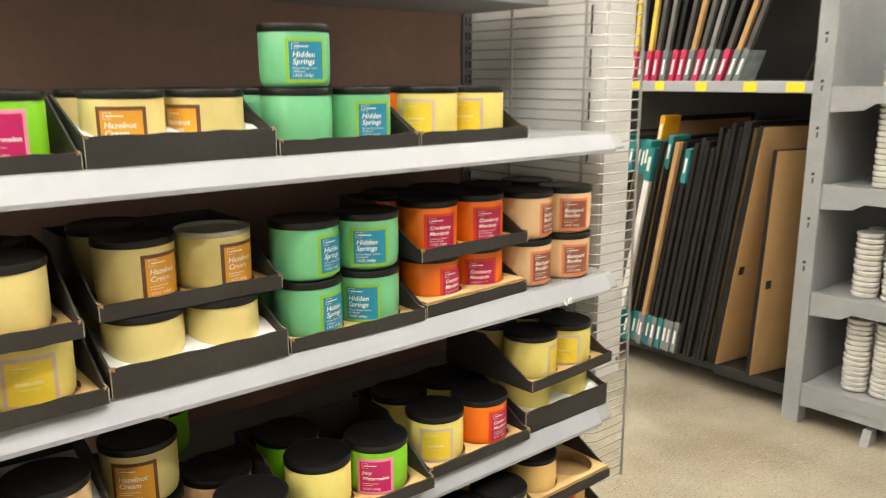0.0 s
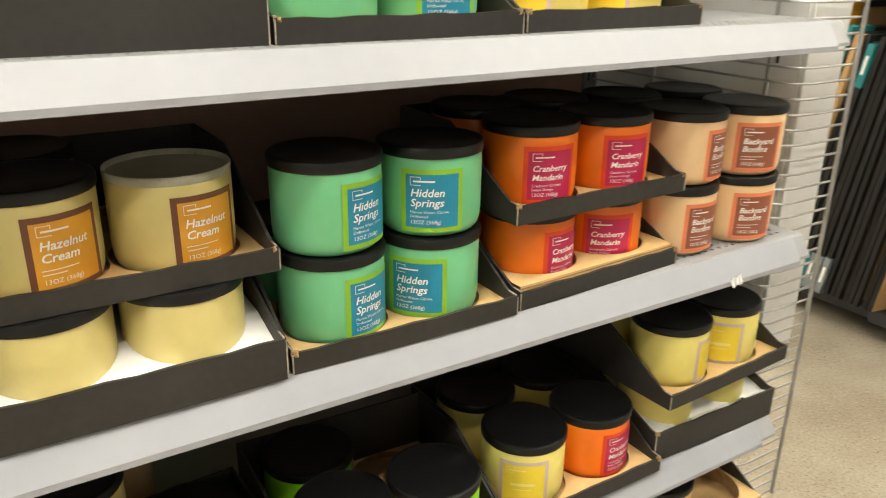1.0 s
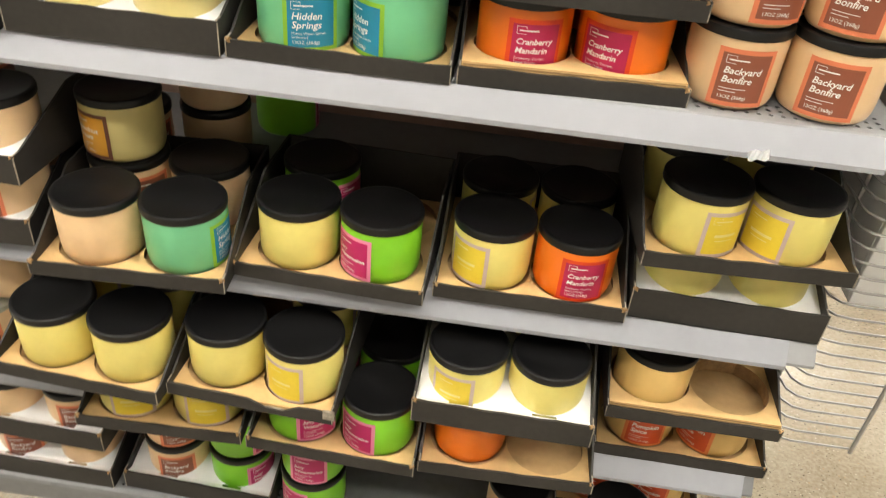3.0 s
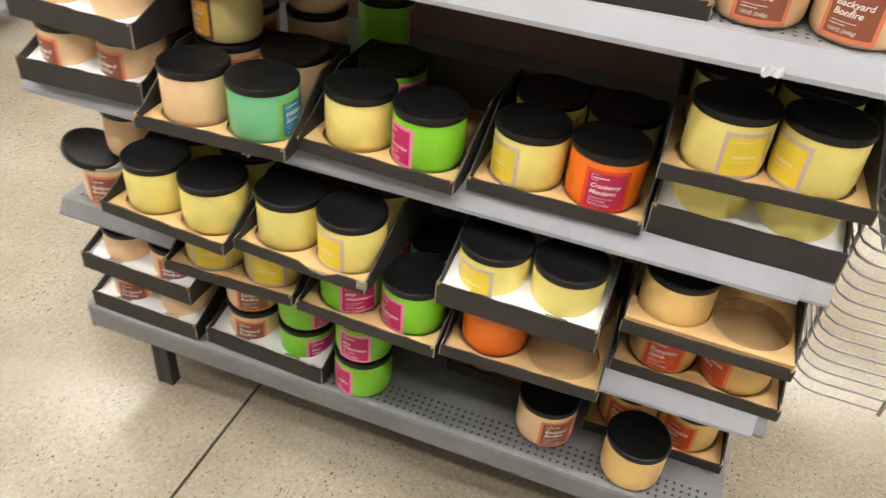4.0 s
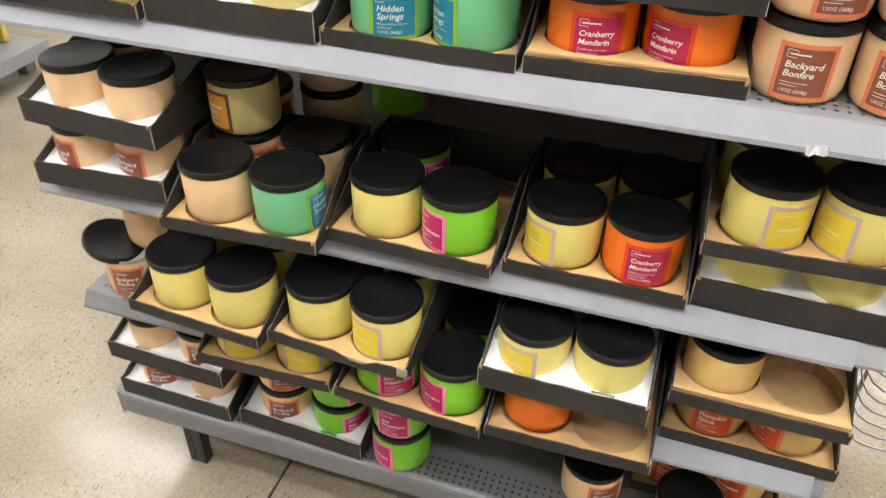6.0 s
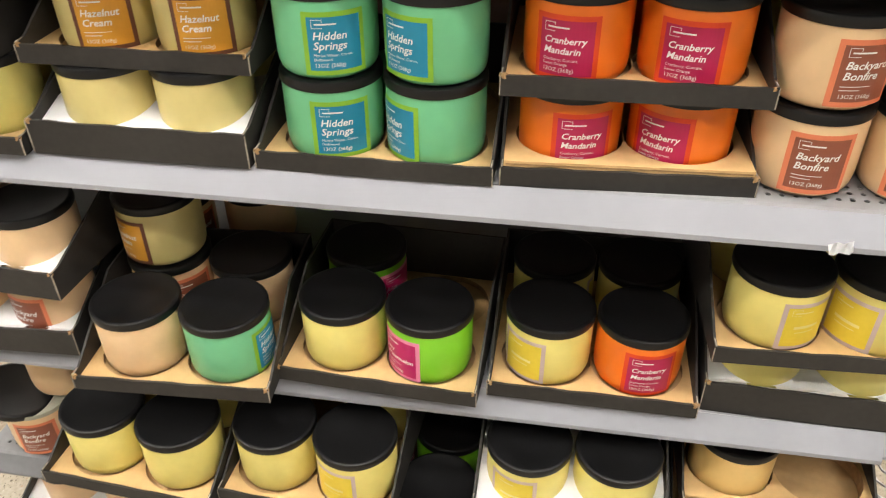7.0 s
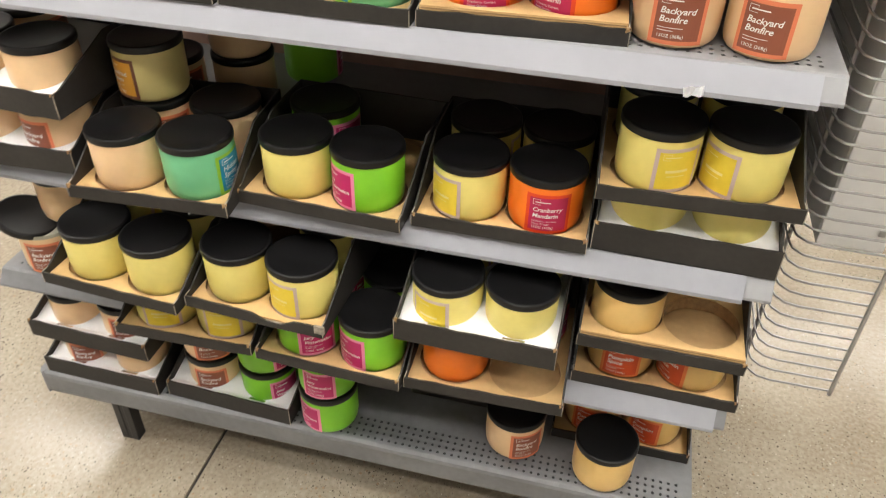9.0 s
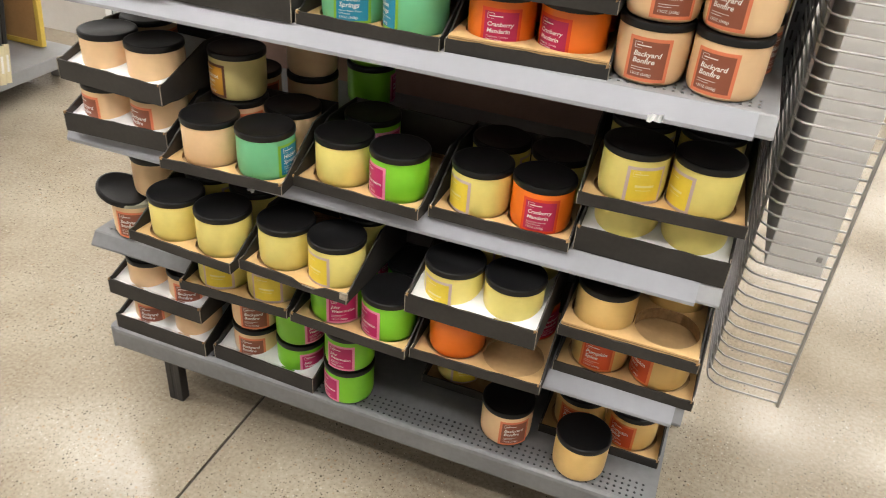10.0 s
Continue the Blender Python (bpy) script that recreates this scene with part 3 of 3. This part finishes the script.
def stock_shelves():
    z = LEVELS[1]
    tray(0.022, 0.043, 0.264, 0.043, z, "kraft", [(0, 0, "melon", 5, 1), (0, 1, "melon", -11, 1), (1, 0, "melon", 150, 1), (1, 1, "melon", 140, 1)])
    tray(0.268, 0.043, 0.513, 0.043, z, "white", [(0, 0, "hazelnut", -20, 1), (0, 1, "hazelnut", -64, 1), (1, 0, "hazelnut", 90, 1), (1, 1, "hazelnut", 120, 1)])
    tray(0.517, 0.040, 0.757, 0.040, z, "kraft", [(0, 0, "springs", 150, 1), (0, 1, "springs", -4, 1), (1, 0, "springs", 90, 1), (1, 1, "springs", 120, 1)])
    candle("springs", 0.583, 0.107, z + 0.0900, -10)
    tray(0.763, 0.042, 1.004, 0.045, z, "kraft", [(0, 0, "lemon", -59, 1), (0, 1, "lemon", -60, 1), (1, 0, "mandarin", 90, 1), (1, 1, "lemon", 120, 1)])

    z = LEVELS[2]
    tray(0.013, 0.000, 0.256, 0.000, z, "kraft", [(0, 0, "bonfire", 170, 1), (0, 1, "lemon", -10, 1), (1, 0, "lemon", 90, 1), (1, 1, "lemon", 120, 1)])
    tray(-0.010, -0.010, 0.232, -0.015, z + PITCH, "kraft", [(0, 0, "hazelnut", 170, 1), (0, 1, "hazelnut", 160, 1), (1, 1, "hazelnut", 100, 1)])
    tray(0.262, 0.008, 0.498, 0.008, z, "white", [(0, 0, "hazelnut", 180, 1), (0, 1, "hazelnut", 175, 1), (1, 0, "hazelnut", 90, 1), (1, 1, "hazelnut", 120, 1)])
    tray(0.262, 0.029, 0.505, 0.030, z + PITCH, "kraft", [(0, 0, "hazelnut", 23, 1), (0, 1, "hazelnut_film", 20, 1), (1, 0, "hazelnut", 90, 1)])
    tray(0.504, 0.011, 0.743, 0.010, z, "kraft", [(0, 0, "springs", 24, 1), (0, 1, "springs", -44, 1), (1, 0, "springs", 90, 1)])
    candle("springs", 0.570, 0.078, z + 0.0900, 25)
    candle("springs", 0.679, 0.077, z + 0.0900, -28)
    tray(0.750, 0.014, 0.990, 0.027, z, "double", [(0, 0, "mandarin", 12, 1), (0, 1, "mandarin", -30, 1), (1, 0, "mandarin", 90, 1), (1, 1, "mandarin", 120, 1)])
    tray(0.746, 0.021, 0.987, 0.025, z + PITCH, "kraft", [(0, 0, "mandarin", -12, 1), (0, 1, "mandarin", -11, 1), (1, 0, "mandarin", 90, 1), (1, 1, "mandarin", 120, 1)])
    for x, y, a, b in ((1.036, 0.080, 2, 21), (1.140, 0.074, -17, -25)):
        candle("bonfire", x, y, z + 0.0005, a)
        candle("bonfire", x + 0.002, y + 0.002, z + 0.0876, b)
    for x, y in ((1.044, 0.195), (1.152, 0.186)):
        candle("bonfire", x, y, z + 0.0005, 80)
        candle("lemon", x, y, z + 0.0876, 100)

    z = LEVELS[3]
    tray(0.022, -0.020, 0.241, -0.009, z, "white", [(0, 0, "bonfire", -22, 1), (0, 1, "bonfire", -13, 1), (1, 0, "bonfire", 90, 1), (1, 1, "bonfire", 120, 1)])
    tray(0.012, -0.001, 0.248, -0.016, z + PITCH + 0.003, "white", [(0, 0, "bonfire", 160, 1), (0, 1, "bonfire", 170, 1), (1, 0, "bonfire", 90, 1)])
    tray(0.266, -0.062, 0.501, -0.049, z, "kraft", [(0, 0, "bonfire", 180, 1), (0, 1, "springs", 86, 1), (1, 0, "bonfire", 46, 1), (1, 1, "bonfire", 170, 1)])
    candle("hazelnut", 0.319, 0.114, z + 0.0900, -27)
    candle("bonfire", 0.264, 0.250, z + 0.0005, 60)
    candle("bonfire", 0.372, 0.290, z + 0.0005, 160)
    candle("bonfire", 0.372, 0.290, z + 0.0876, 170)
    tray(0.496, -0.009, 0.736, -0.019, z, "kraft", [(0, 0, "lemon", 172, 1), (0, 1, "melon", -35, 1), (1, 0, "melon", 67, 1)])
    candle("melon", 0.448, 0.405, z + 0.0005, 110)
    candle("melon", 0.448, 0.405, z + 0.0876, 130)
    tray(0.746, 0.003, 0.982, 0.003, z, "kraft", [(0, 0, "lemon", -36, 1), (0, 1, "mandarin", 11, 1), (1, 0, "lemon", 90, 1), (1, 1, "lemon", 120, 1)])
    tray(0.987, 0.018, 1.219, 0.014, z, "white", [(0, 0, "lemon", 180, 1), (0, 1, "lemon", 170, 1), (1, 0, "lemon", 90, 1), (1, 1, "lemon", 120, 1)], wall=0.046)
    tray(0.982, -0.001, 1.226, 0.011, z + PITCH, "kraft", [(0, 0, "lemon", 26, 1), (0, 1, "lemon", -51, 1), (1, 0, "lemon", 90, 1), (1, 1, "lemon", 120, 1)])

    z = LEVELS[4]
    tray(0.282, -0.074, 0.509, -0.066, z, "kraft", [(0, 0, "lemon", 17, 1), (0, 1, "lemon", 13, 1), (1, 0, "lemon", 90, 1), (1, 1, "lemon", 120, 1)])
    tray(0.518, -0.068, 0.748, -0.076, z, "kraft", [(0, 0, "melon", 39, 1), (0, 1, "melon", -28, 1), (1, 0, "melon", 90, 1), (1, 1, "melon", 90, 1)])
    tray(0.753, -0.065, 0.987, -0.060, z, "kraft", [(0, 0, "mandarin", 180, 1), (1, 0, "mandarin", 90, 1), (1, 1, "mandarin", 60, 1)])
    tray(0.991, 0.014, 1.230, 0.012, z, "kraft", [(0, 0, "pumpkin", 2, 1), (0, 1, "pumpkin", -46, 1), (1, 0, "pumpkin", 90, 1), (1, 1, "pumpkin", 120, 1)])
    tray(0.189, -0.083, 0.418, -0.098, z + PITCH, "kraft", [(0, 0, "lemon", 180, 1), (0, 1, "lemon", 165, 1), (1, 0, "lemon", 90, 1), (1, 1, "lemon", 120, 1)])
    tray(0.422, -0.075, 0.641, -0.087, z + PITCH, "kraft", [(0, 0, "lemon", 170, 1), (0, 1, "lemon", -18, 1), (1, 1, "lemon", 90, 1)], worn=1.0)
    tray(0.738, -0.061, 0.967, -0.063, z + PITCH + 0.002, "white", [(0, 0, "lemon", -18, 1), (0, 1, "lemon", 160, 1), (1, 0, "lemon", 90, 1), (1, 1, "lemon", 120, 1)])
    tray(0.990, -0.002, 1.219, -0.003, z + PITCH, "double", [(0, 0, "pumpkin", 170, 1), (1, 1, "pumpkin", 120, 1)])
    candle("bonfire", 0.079, 0.066, z + 0.0005, 20, lid="film")
    loose = thing("jar_lid", pose(0.055, 0.054, z + 0.0880, -3, 22, 0), "loose satin black lid lying askew on an open candle jar", "lid")
    part("lid", lathe([(0, 0.0), (0.0528, 0.0), (0.0545, 0.0005), (0.0551, 0.0018), (0.0551, 0.0088), (0.0543, 0.0109), (0.0524, 0.012), (0.0495, 0.012),
                       (0.0487, 0.0115), (0, 0.0115)], 48), M_LID, loose, smooth=True)
    shrink(loose, TALL)
    candle("bonfire", 0.120, 0.168, z + 0.0005, 160)
    candle("bonfire", 0.112, 0.104, z + 0.0876, 160)

    z = LEVELS[5]
    tray(0.022, 0.006, 0.256, 0.004, z, "white", [(0, 0, "bonfire", 18, 1), (0, 1, "bonfire", 170, 1), (1, 0, "bonfire", 90, 1)])
    tray(0.018, 0.007, 0.258, 0.000, z + PITCH + 0.003, "white", [(0, 0, "bonfire", 160, 1), (0, 1, "bonfire", 24, 1)])
    tray(0.274, 0.012, 0.518, 0.003, z, "white", [(0, 0, "bonfire", 18, 2), (0, 1, "melon", 62, 2), (1, 0, "bonfire", 90, 2), (1, 1, "melon", 100, 1)])
    candle("melon", 0.579, 0.048, z + 0.0005, -31)
    candle("melon", 0.580, 0.049, z + 0.0876, 3)
    tray(0.707, 0.135, 0.940, 0.135, z, "none", [(0, 0, "lemon", 30, 1)])
    candle("bonfire", 0.911, 0.079, z + 0.0005, 34)
    candle("pumpkin", 1.067, 0.051, z + 0.0005, 170)
    tray(0.974, 0.102, 1.212, 0.102, z, "kraft", [(0, 0, "pumpkin", -8, 1), (0, 1, "pumpkin", -20, 1), (1, 0, "pumpkin", 90, 1)])


# ---- poster frames on the racks behind ----
M_FRAME_BLACK = material("black_frame", (0.012, 0.0115, 0.0115), 0.4, vary=0.3, per_object=0.3, spec=0.35)
M_FRAME_GREY = material("grey_frame", (0.07, 0.067, 0.064), 0.4, per_object=0.3)
M_FRAME_SILVER = material("silver_frame", (0.26, 0.255, 0.245), 0.35, metal=0.4, per_object=0.25)
M_FRAME_WHITE = material("white_frame", (0.74, 0.73, 0.70), 0.4)
M_FRAME_YELLOW = material("yellow_frame", (0.72, 0.53, 0.10), 0.5)
M_BACKING = material("fibre_backing", (0.46, 0.28, 0.12), 0.8, vary=0.1, scale=6)
M_CORNER = {"teal": material("teal_card", (0.02, 0.20, 0.21), 0.45), "red": material("red_card", (0.56, 0.03, 0.10), 0.45),
            "amber": material("amber_card", (0.85, 0.40, 0.02), 0.45), "cream": material("cream_card", (0.74, 0.66, 0.42), 0.5),
            "clear": material("clear_wrap", (0.22, 0.25, 0.26), 0.12, vary=0.3, coat=0.6)}
M_TAG = material("yellow_tag", (0.9, 0.66, 0.03), 0.5)
M_DISH = material("cloudy_glass", (0.70, 0.68, 0.64), 0.16, vary=0.2, scale=30, coat=0.5)


def poster_frame(m, high, deep, thick, mat, corner="", corner_low="", words_="", back=False, board=None):
    """A frame standing on its edge, its narrow side to the aisle at x = 0."""
    fr = thing("poster_frame", m, words_, "picture frame", "poster frames")
    b = 0.022
    rim = bmesh.new()
    box(rim, 0, b, 0, thick, 0, high, bevel=0.002)
    box(rim, deep - b, deep, 0, thick, 0, high, bevel=0.002)
    box(rim, b, deep - b, 0, thick, 0, b)
    box(rim, b, deep - b, 0, thick, high - b, high)
    part("frame", rim, mat, fr)
    part("backing", one_box(b, deep - b, thick * 0.25, thick * 0.75, b, high - b), board or M_BACKING, fr)
    if back:
        part("backing_board", one_box(0.004, deep - 0.004, -0.003, -0.0005, 0.004, high - 0.004), M_BACKING, fr, "brown fibre backing board")
        part("hanger", one_box(0.03, 0.06, -0.006, -0.0032, high * 0.4, high * 0.4 + 0.035, bevel=0.001), M_FRAME_BLACK, fr)
    for z0, c in ((high - 0.146, corner), (-0.004, corner_low)):
        if c:
            cm = bmesh.new()
            box(cm, -0.003, 0.11, -0.003, thick + 0.003, z0, z0 + 0.15, bevel=0.002)
            part("corner_guard", cm, M_CORNER[c], fr)
            part("corner_print", one_box(-0.0042, -0.0032, thick * 0.25, thick * 0.75, z0 + 0.045, z0 + 0.11), M_PRINT, fr, "pale printed bars")
    return fr


def frame_rack_right():
    X = 3.03
    rack = thing("frame_rack", pose(0, 0, 0), "grey steel store rack holding poster frames, with a lit tag rail", "shelf")
    # Deck and lip are coloured black for the shadow below the frames.
    part("base_deck", one_box(X, X + 0.75, 0.460, 2.0, 0.075, 0.118, bevel=0.004), M_BLACK_STEEL, rack)
    part("base_lip", one_box(X - 0.03, X - 0.001, 0.460, 0.80, 0.075, 0.125, bevel=0.004), M_BLACK_STEEL, rack)
    part("upper_deck", one_box(X - 0.04, X + 0.75, 0.460, 2.0, 1.292, 1.318), M_STEEL, rack)
    part("tag_rail", one_box(X - 0.066, X - 0.040, 0.460, 2.0, 1.290, 1.335, bevel=0.004), M_CHANNEL, rack, "white plastic tag rail")
    part("back_panel", one_box(X + 0.76, X + 0.78, 0.460, 2.0, 0.02, 2.6), M_BLACK_STEEL, rack, "black back panel")
    for y, wd in ((0.495, 0.07), (0.685, 0.055), (0.905, 0.05), (1.11, 0.045), (1.235, 0.045), (1.45, 0.05)):
        part("shelf_tag", one_box(X - 0.0685, X - 0.0665, y, y + wd, 1.294, 1.331), M_TAG, rack, "yellow price tag")
    rng = random.Random(9)
    y = 1.92
    i = 0
    while y > 0.965:
        k = i % 12
        mat, low, top, wd = M_FRAME_BLACK, "clear", "", "black poster frame leaning in the rack"
        hgt = 0.96 + rng.uniform(-0.03, 0.03)
        th = 0.021
        if y > 1.36:
            mat, top, low = (M_FRAME_BLACK, "teal", "") if i % 2 else (M_FRAME_GREY, "teal", "clear")
            wd = "dark poster frame with teal corner guards"
        elif y > 1.325:
            mat, top, low, wd = M_FRAME_GREY, "teal", "clear", "grey poster frame with teal corner guards"
        elif y > 1.29:
            mat, top, low, wd = M_FRAME_WHITE, "teal", "teal", "white poster frame with teal corner guards"
            hgt, th = 0.93, 0.032
        elif k % 4 == 1 and y > 1.10:
            mat, top, low, wd = M_BACKING, "", "clear", "brown poster frame leaning in the rack"
        elif y > 1.05:
            mat, top, low, wd = M_FRAME_BLACK, "teal" if k % 2 else "", "teal" if k % 3 else "clear", "black poster frame with teal corner guards"
        poster_frame(pose(X - 0.06 + rng.uniform(0, 0.03), y, 0.122, 10.5 - (1.3 - y) * 5.0, 0, -7), hgt, 0.66, th, mat, top, low, wd)
        y -= th + 0.006 + rng.uniform(0, 0.006)
        i += 1
    poster_frame(pose(X + 0.02, 1.32, 0.122, 9.5, 0, -4), 1.07, 0.7, 0.02, M_FRAME_BLACK, "amber", "", "tall dark poster frame with an amber corner guard")
    while y > 0.80:
        hgt = 1.05 + rng.uniform(-0.02, 0.02)
        kraft = y < 0.84 and i % 3 == 0
        poster_frame(pose(X - 0.055 + rng.uniform(0, 0.02), y, 0.122, 8.5 + rng.uniform(-0.3, 0.3), 0, -7), hgt, 0.66, 0.018,
                     M_FRAME_BLACK if not kraft else M_FRAME_GREY, "", "", "thin black poster frame leaning in the rack")
        y -= 0.0225 + rng.uniform(0, 0.005)
        i += 1
    poster_frame(pose(X - 0.05, 0.785, 0.122, 8.2, 0, -10), 1.05, 0.66, 0.018, M_FRAME_BLACK, "", "", "poster frame showing its brown fibre back", back=True)
    poster_frame(pose(X - 0.06, 0.620, 0.122, 2.6, 0, -13), 0.95, 0.66, 0.018, M_FRAME_BLACK, "", "", "poster frame showing its brown fibre back", back=True)
    # upper row
    y = 1.33
    for k in range(15):
        mats = [M_FRAME_YELLOW, M_FRAME_YELLOW, M_FRAME_BLACK, M_FRAME_YELLOW, M_FRAME_GREY, M_FRAME_SILVER]
        mat = mats[k] if k < 6 else (M_FRAME_SILVER, M_FRAME_BLACK, M_FRAME_GREY, M_BACKING, M_FRAME_GREY)[k % 5]
        low = ["red", "red", "clear"][k % 3] if k < 9 else ("clear" if k % 3 else "red")
        poster_frame(pose(X - 0.03, y, 1.319, 3 + k * 1.25, 0, -6), 0.76, 0.5, 0.02, mat, "", low, "slim poster frame with a coloured corner guard", board=M_FRAME_BLACK)
        y -= 0.034 + rng.uniform(0, 0.012)


def jar_rack_right():
    X = 2.945
    rack = thing("store_rack", pose(0, 0, 0), "grey steel store rack with notched shelf ends and glass dishes", "shelf")
    post = bmesh.new()
    box(post, X, X + 0.07, 0.388, 0.456, 0.0, 2.6, bevel=0.004)
    part("post", post, M_STEEL, rack)
    sl = bmesh.new()
    for i in range(12):
        zz = 0.62 + i * 0.17
        box(sl, X - 0.0012, X + 0.001, 0.419, 0.425, zz, zz + 0.02)
        box(sl, X - 0.0012, X + 0.001, 0.417, 0.428, zz + 0.03, zz + 0.04)
    tagged(part("key_slots", sl, M_BLACK_STEEL, rack, "dark key slots"), kind="stuff")
    part("side_sheet", one_box(X + 0.071, X + 0.72, 0.390, 0.396, 0.06, 2.6), M_STEEL, rack)
    part("back_sheet", one_box(X + 0.72, X + 0.73, -1.2, 0.39, 0.06, 2.6), M_STEEL_DARK, rack)
    for z in (0.165, 0.539, 0.954, 1.313):
        sh = bmesh.new()
        box(sh, X + 0.02, X + 0.72, -1.2, 0.386, z - 0.02, z, bevel=0.002)
        part("shelf_board", sh, M_STEEL, rack)
        lip = bmesh.new()
        prism(lip, [(0.386, z + 0.004), (-1.2, z + 0.004), (-1.2, z - 0.055), (-0.9, z - 0.055), (0.23, z - 0.055), (0.27, z - 0.08), (0.386, z - 0.09)], "x", X + 0.004, X + 0.018)
        part("notched_lip", lip, M_STEEL, rack)
    part("plinth", one_box(X + 0.01, X + 0.05, -1.2, 0.386, 0.075, 0.11, bevel=0.003), M_STEEL, rack)
    for y in (0.13, -0.75):
        ft = bmesh.new()
        prism(ft, [(X - 0.02, 0.0), (X + 0.06, 0.0), (X + 0.06, 0.06), (X + 0.01, 0.06)], "y", y - 0.015, y + 0.015)
        part("foot", ft, M_STEEL, rack)
    prof = [(0, 0.0), (0.036, 0.0), (0.045, 0.004), (0.048, 0.016), (0.045, 0.020), (0, 0.020)]
    first = None
    for z, n in ((0.166, 14), (0.540, 12), (0.955, 15), (1.314, 16)):
        for y in (0.235, 0.13, 0.03, -0.07):
            for dx in (0.11, 0.21):
                st = thing("dish_stack", pose(X + dx + 0.004 * (y * 10 % 2), y - (0.0 if z < 0.9 else 0.03), z), "stack of cloudy glass dishes on a grey shelf", "dishes", "stacks of glass dishes")
                for k in range(n):
                    if first is None:
                        first = part("dish", lathe(prof, 20), M_DISH, st, smooth=True)
                    else:
                        o = new("dish", first.data)
                        o.parent = st
                        o.location = (0.002 * math.sin(k * 1.7 + y * 9), 0.002 * math.cos(k * 2.3), k * 0.0205)


def frame_rack_left():
    X, END = -1.51, 1.53
    rack = thing("frame_rack", pose(0, 0, 0), "grey steel store rack of leaning poster frames", "shelf")
    part("base_deck", one_box(X - 0.7, X, 0.2, END, 0.10, 0.13, bevel=0.004), M_STEEL, rack)
    part("base_lip", one_box(X + 0.001, X + 0.02, 0.2, END, 0.078, 0.132, bevel=0.004), M_STEEL, rack)
    for y in (0.3, END - 0.06):
        part("foot", one_box(X - 0.12, X - 0.07, y, y + 0.05, 0.0, 0.1), M_STEEL, rack)
    part("back_panel", one_box(X - 0.74, X - 0.71, 0.2, END, 0.02, 2.0), M_STEEL_DARK, rack)
    part("upper_deck", one_box(X - 0.7, X, 0.2, END, 1.35, 1.38), M_STEEL, rack)
    rng = random.Random(21)
    y = 0.24
    mats = [M_FRAME_WHITE, M_FRAME_GREY, M_FRAME_BLACK, M_FRAME_BLACK, M_FRAME_WHITE, M_FRAME_GREY]
    i = 0
    while y < 1.10:
        poster_frame(pose(X + 0.085, y, 0.134, 10 + rng.uniform(-0.5, 0.5), 0, 180), 0.98, 0.6, 0.02, mats[i % 6], "", "cream" if y > 1.07 or i % 9 == 4 else "", "pale poster frame leaning in the rack")
        y += 0.0265
        i += 1
    for y, x, mat, h, low in ((1.18, -0.16, M_FRAME_WHITE, 0.95, "clear"), (1.22, -0.22, M_FRAME_YELLOW, 0.95, "clear"), (1.27, -0.24, M_FRAME_WHITE, 0.9, "cream"), (1.40, -0.26, M_FRAME_GREY, 0.8, ""),
                         (1.46, -0.10, M_FRAME_YELLOW, 0.8, "")):
        poster_frame(pose(X + x, y, 0.134, 6, 0, 180), h, 0.5, 0.024, mat, "", low, "poster frame with a pale corner guard")
    rear = thing("store_rack", pose(0, 0, 0), "pale store rack farther down the aisle", "shelf")
    part("side_sheet", one_box(-2.3, -1.72, 1.95, 1.99, 0.0, 2.0), M_WHITE_PANEL, rear)
    part("base", one_box(-2.3, -1.72, 2.0, 3.9, 0.0, 0.14, bevel=0.004), M_STEEL, rear)
    part("back_panel", one_box(-2.32, -2.30, 2.0, 3.9, 0.0, 2.0), M_STEEL_DARK, rear)
    part("deck", one_box(-2.29, -1.75, 2.0, 3.9, 0.7, 0.73), M_STEEL, rear)


def tape_scrap(x, y, z, long, turn):
    bm = bmesh.new()
    n = 5
    top = [bm.verts.new((long * i / n, -0.0006 - 0.0012 * (i % 2), 0.004 + 0.001 * (i % 3))) for i in range(n + 1)]
    low = [bm.verts.new((long * i / n, -0.0018 * ((i + 1) % 2), -0.004 - 0.0012 * ((i + 1) % 3))) for i in range(n + 1)]
    for i in range(n):
        bm.faces.new((low[i], low[i + 1], top[i + 1], top[i]))
    bmesh.ops.solidify(bm, geom=list(bm.faces), thickness=0.0004)
    ob = put(bm, "tape_scrap", M_WHITE_CARD)
    ob.matrix_basis = pose(x, y, z, -28, 0, 0) @ pose(0, 0, 0, 0, turn, 0)
    tagged(ob, "torn scrap of white tape on the shelf edge", "tape")


build_floor()
build_hall()
build_rack()
build_shelf(1, M_STEEL, (0.0, 1.19))
build_shelf(2, M_STEEL, (0.0, 1.195))
build_shelf(3, M_STEEL, (0.0, 1.185), strip=M_CHANNEL_GREY)
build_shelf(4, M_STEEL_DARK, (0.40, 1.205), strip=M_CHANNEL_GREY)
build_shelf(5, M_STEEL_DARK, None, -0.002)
build_wire_side()
stock_shelves()
frame_rack_right()
jar_rack_right()
frame_rack_left()
tape_scrap(1.056, -0.0055, LEVELS[2] - 0.029, 0.022, -8)
tape_scrap(0.405, -0.0055, LEVELS[3] - 0.030, 0.014, 12)
tape_scrap(0.350, -0.0055, LEVELS[3] - 0.028, 0.009, -20)
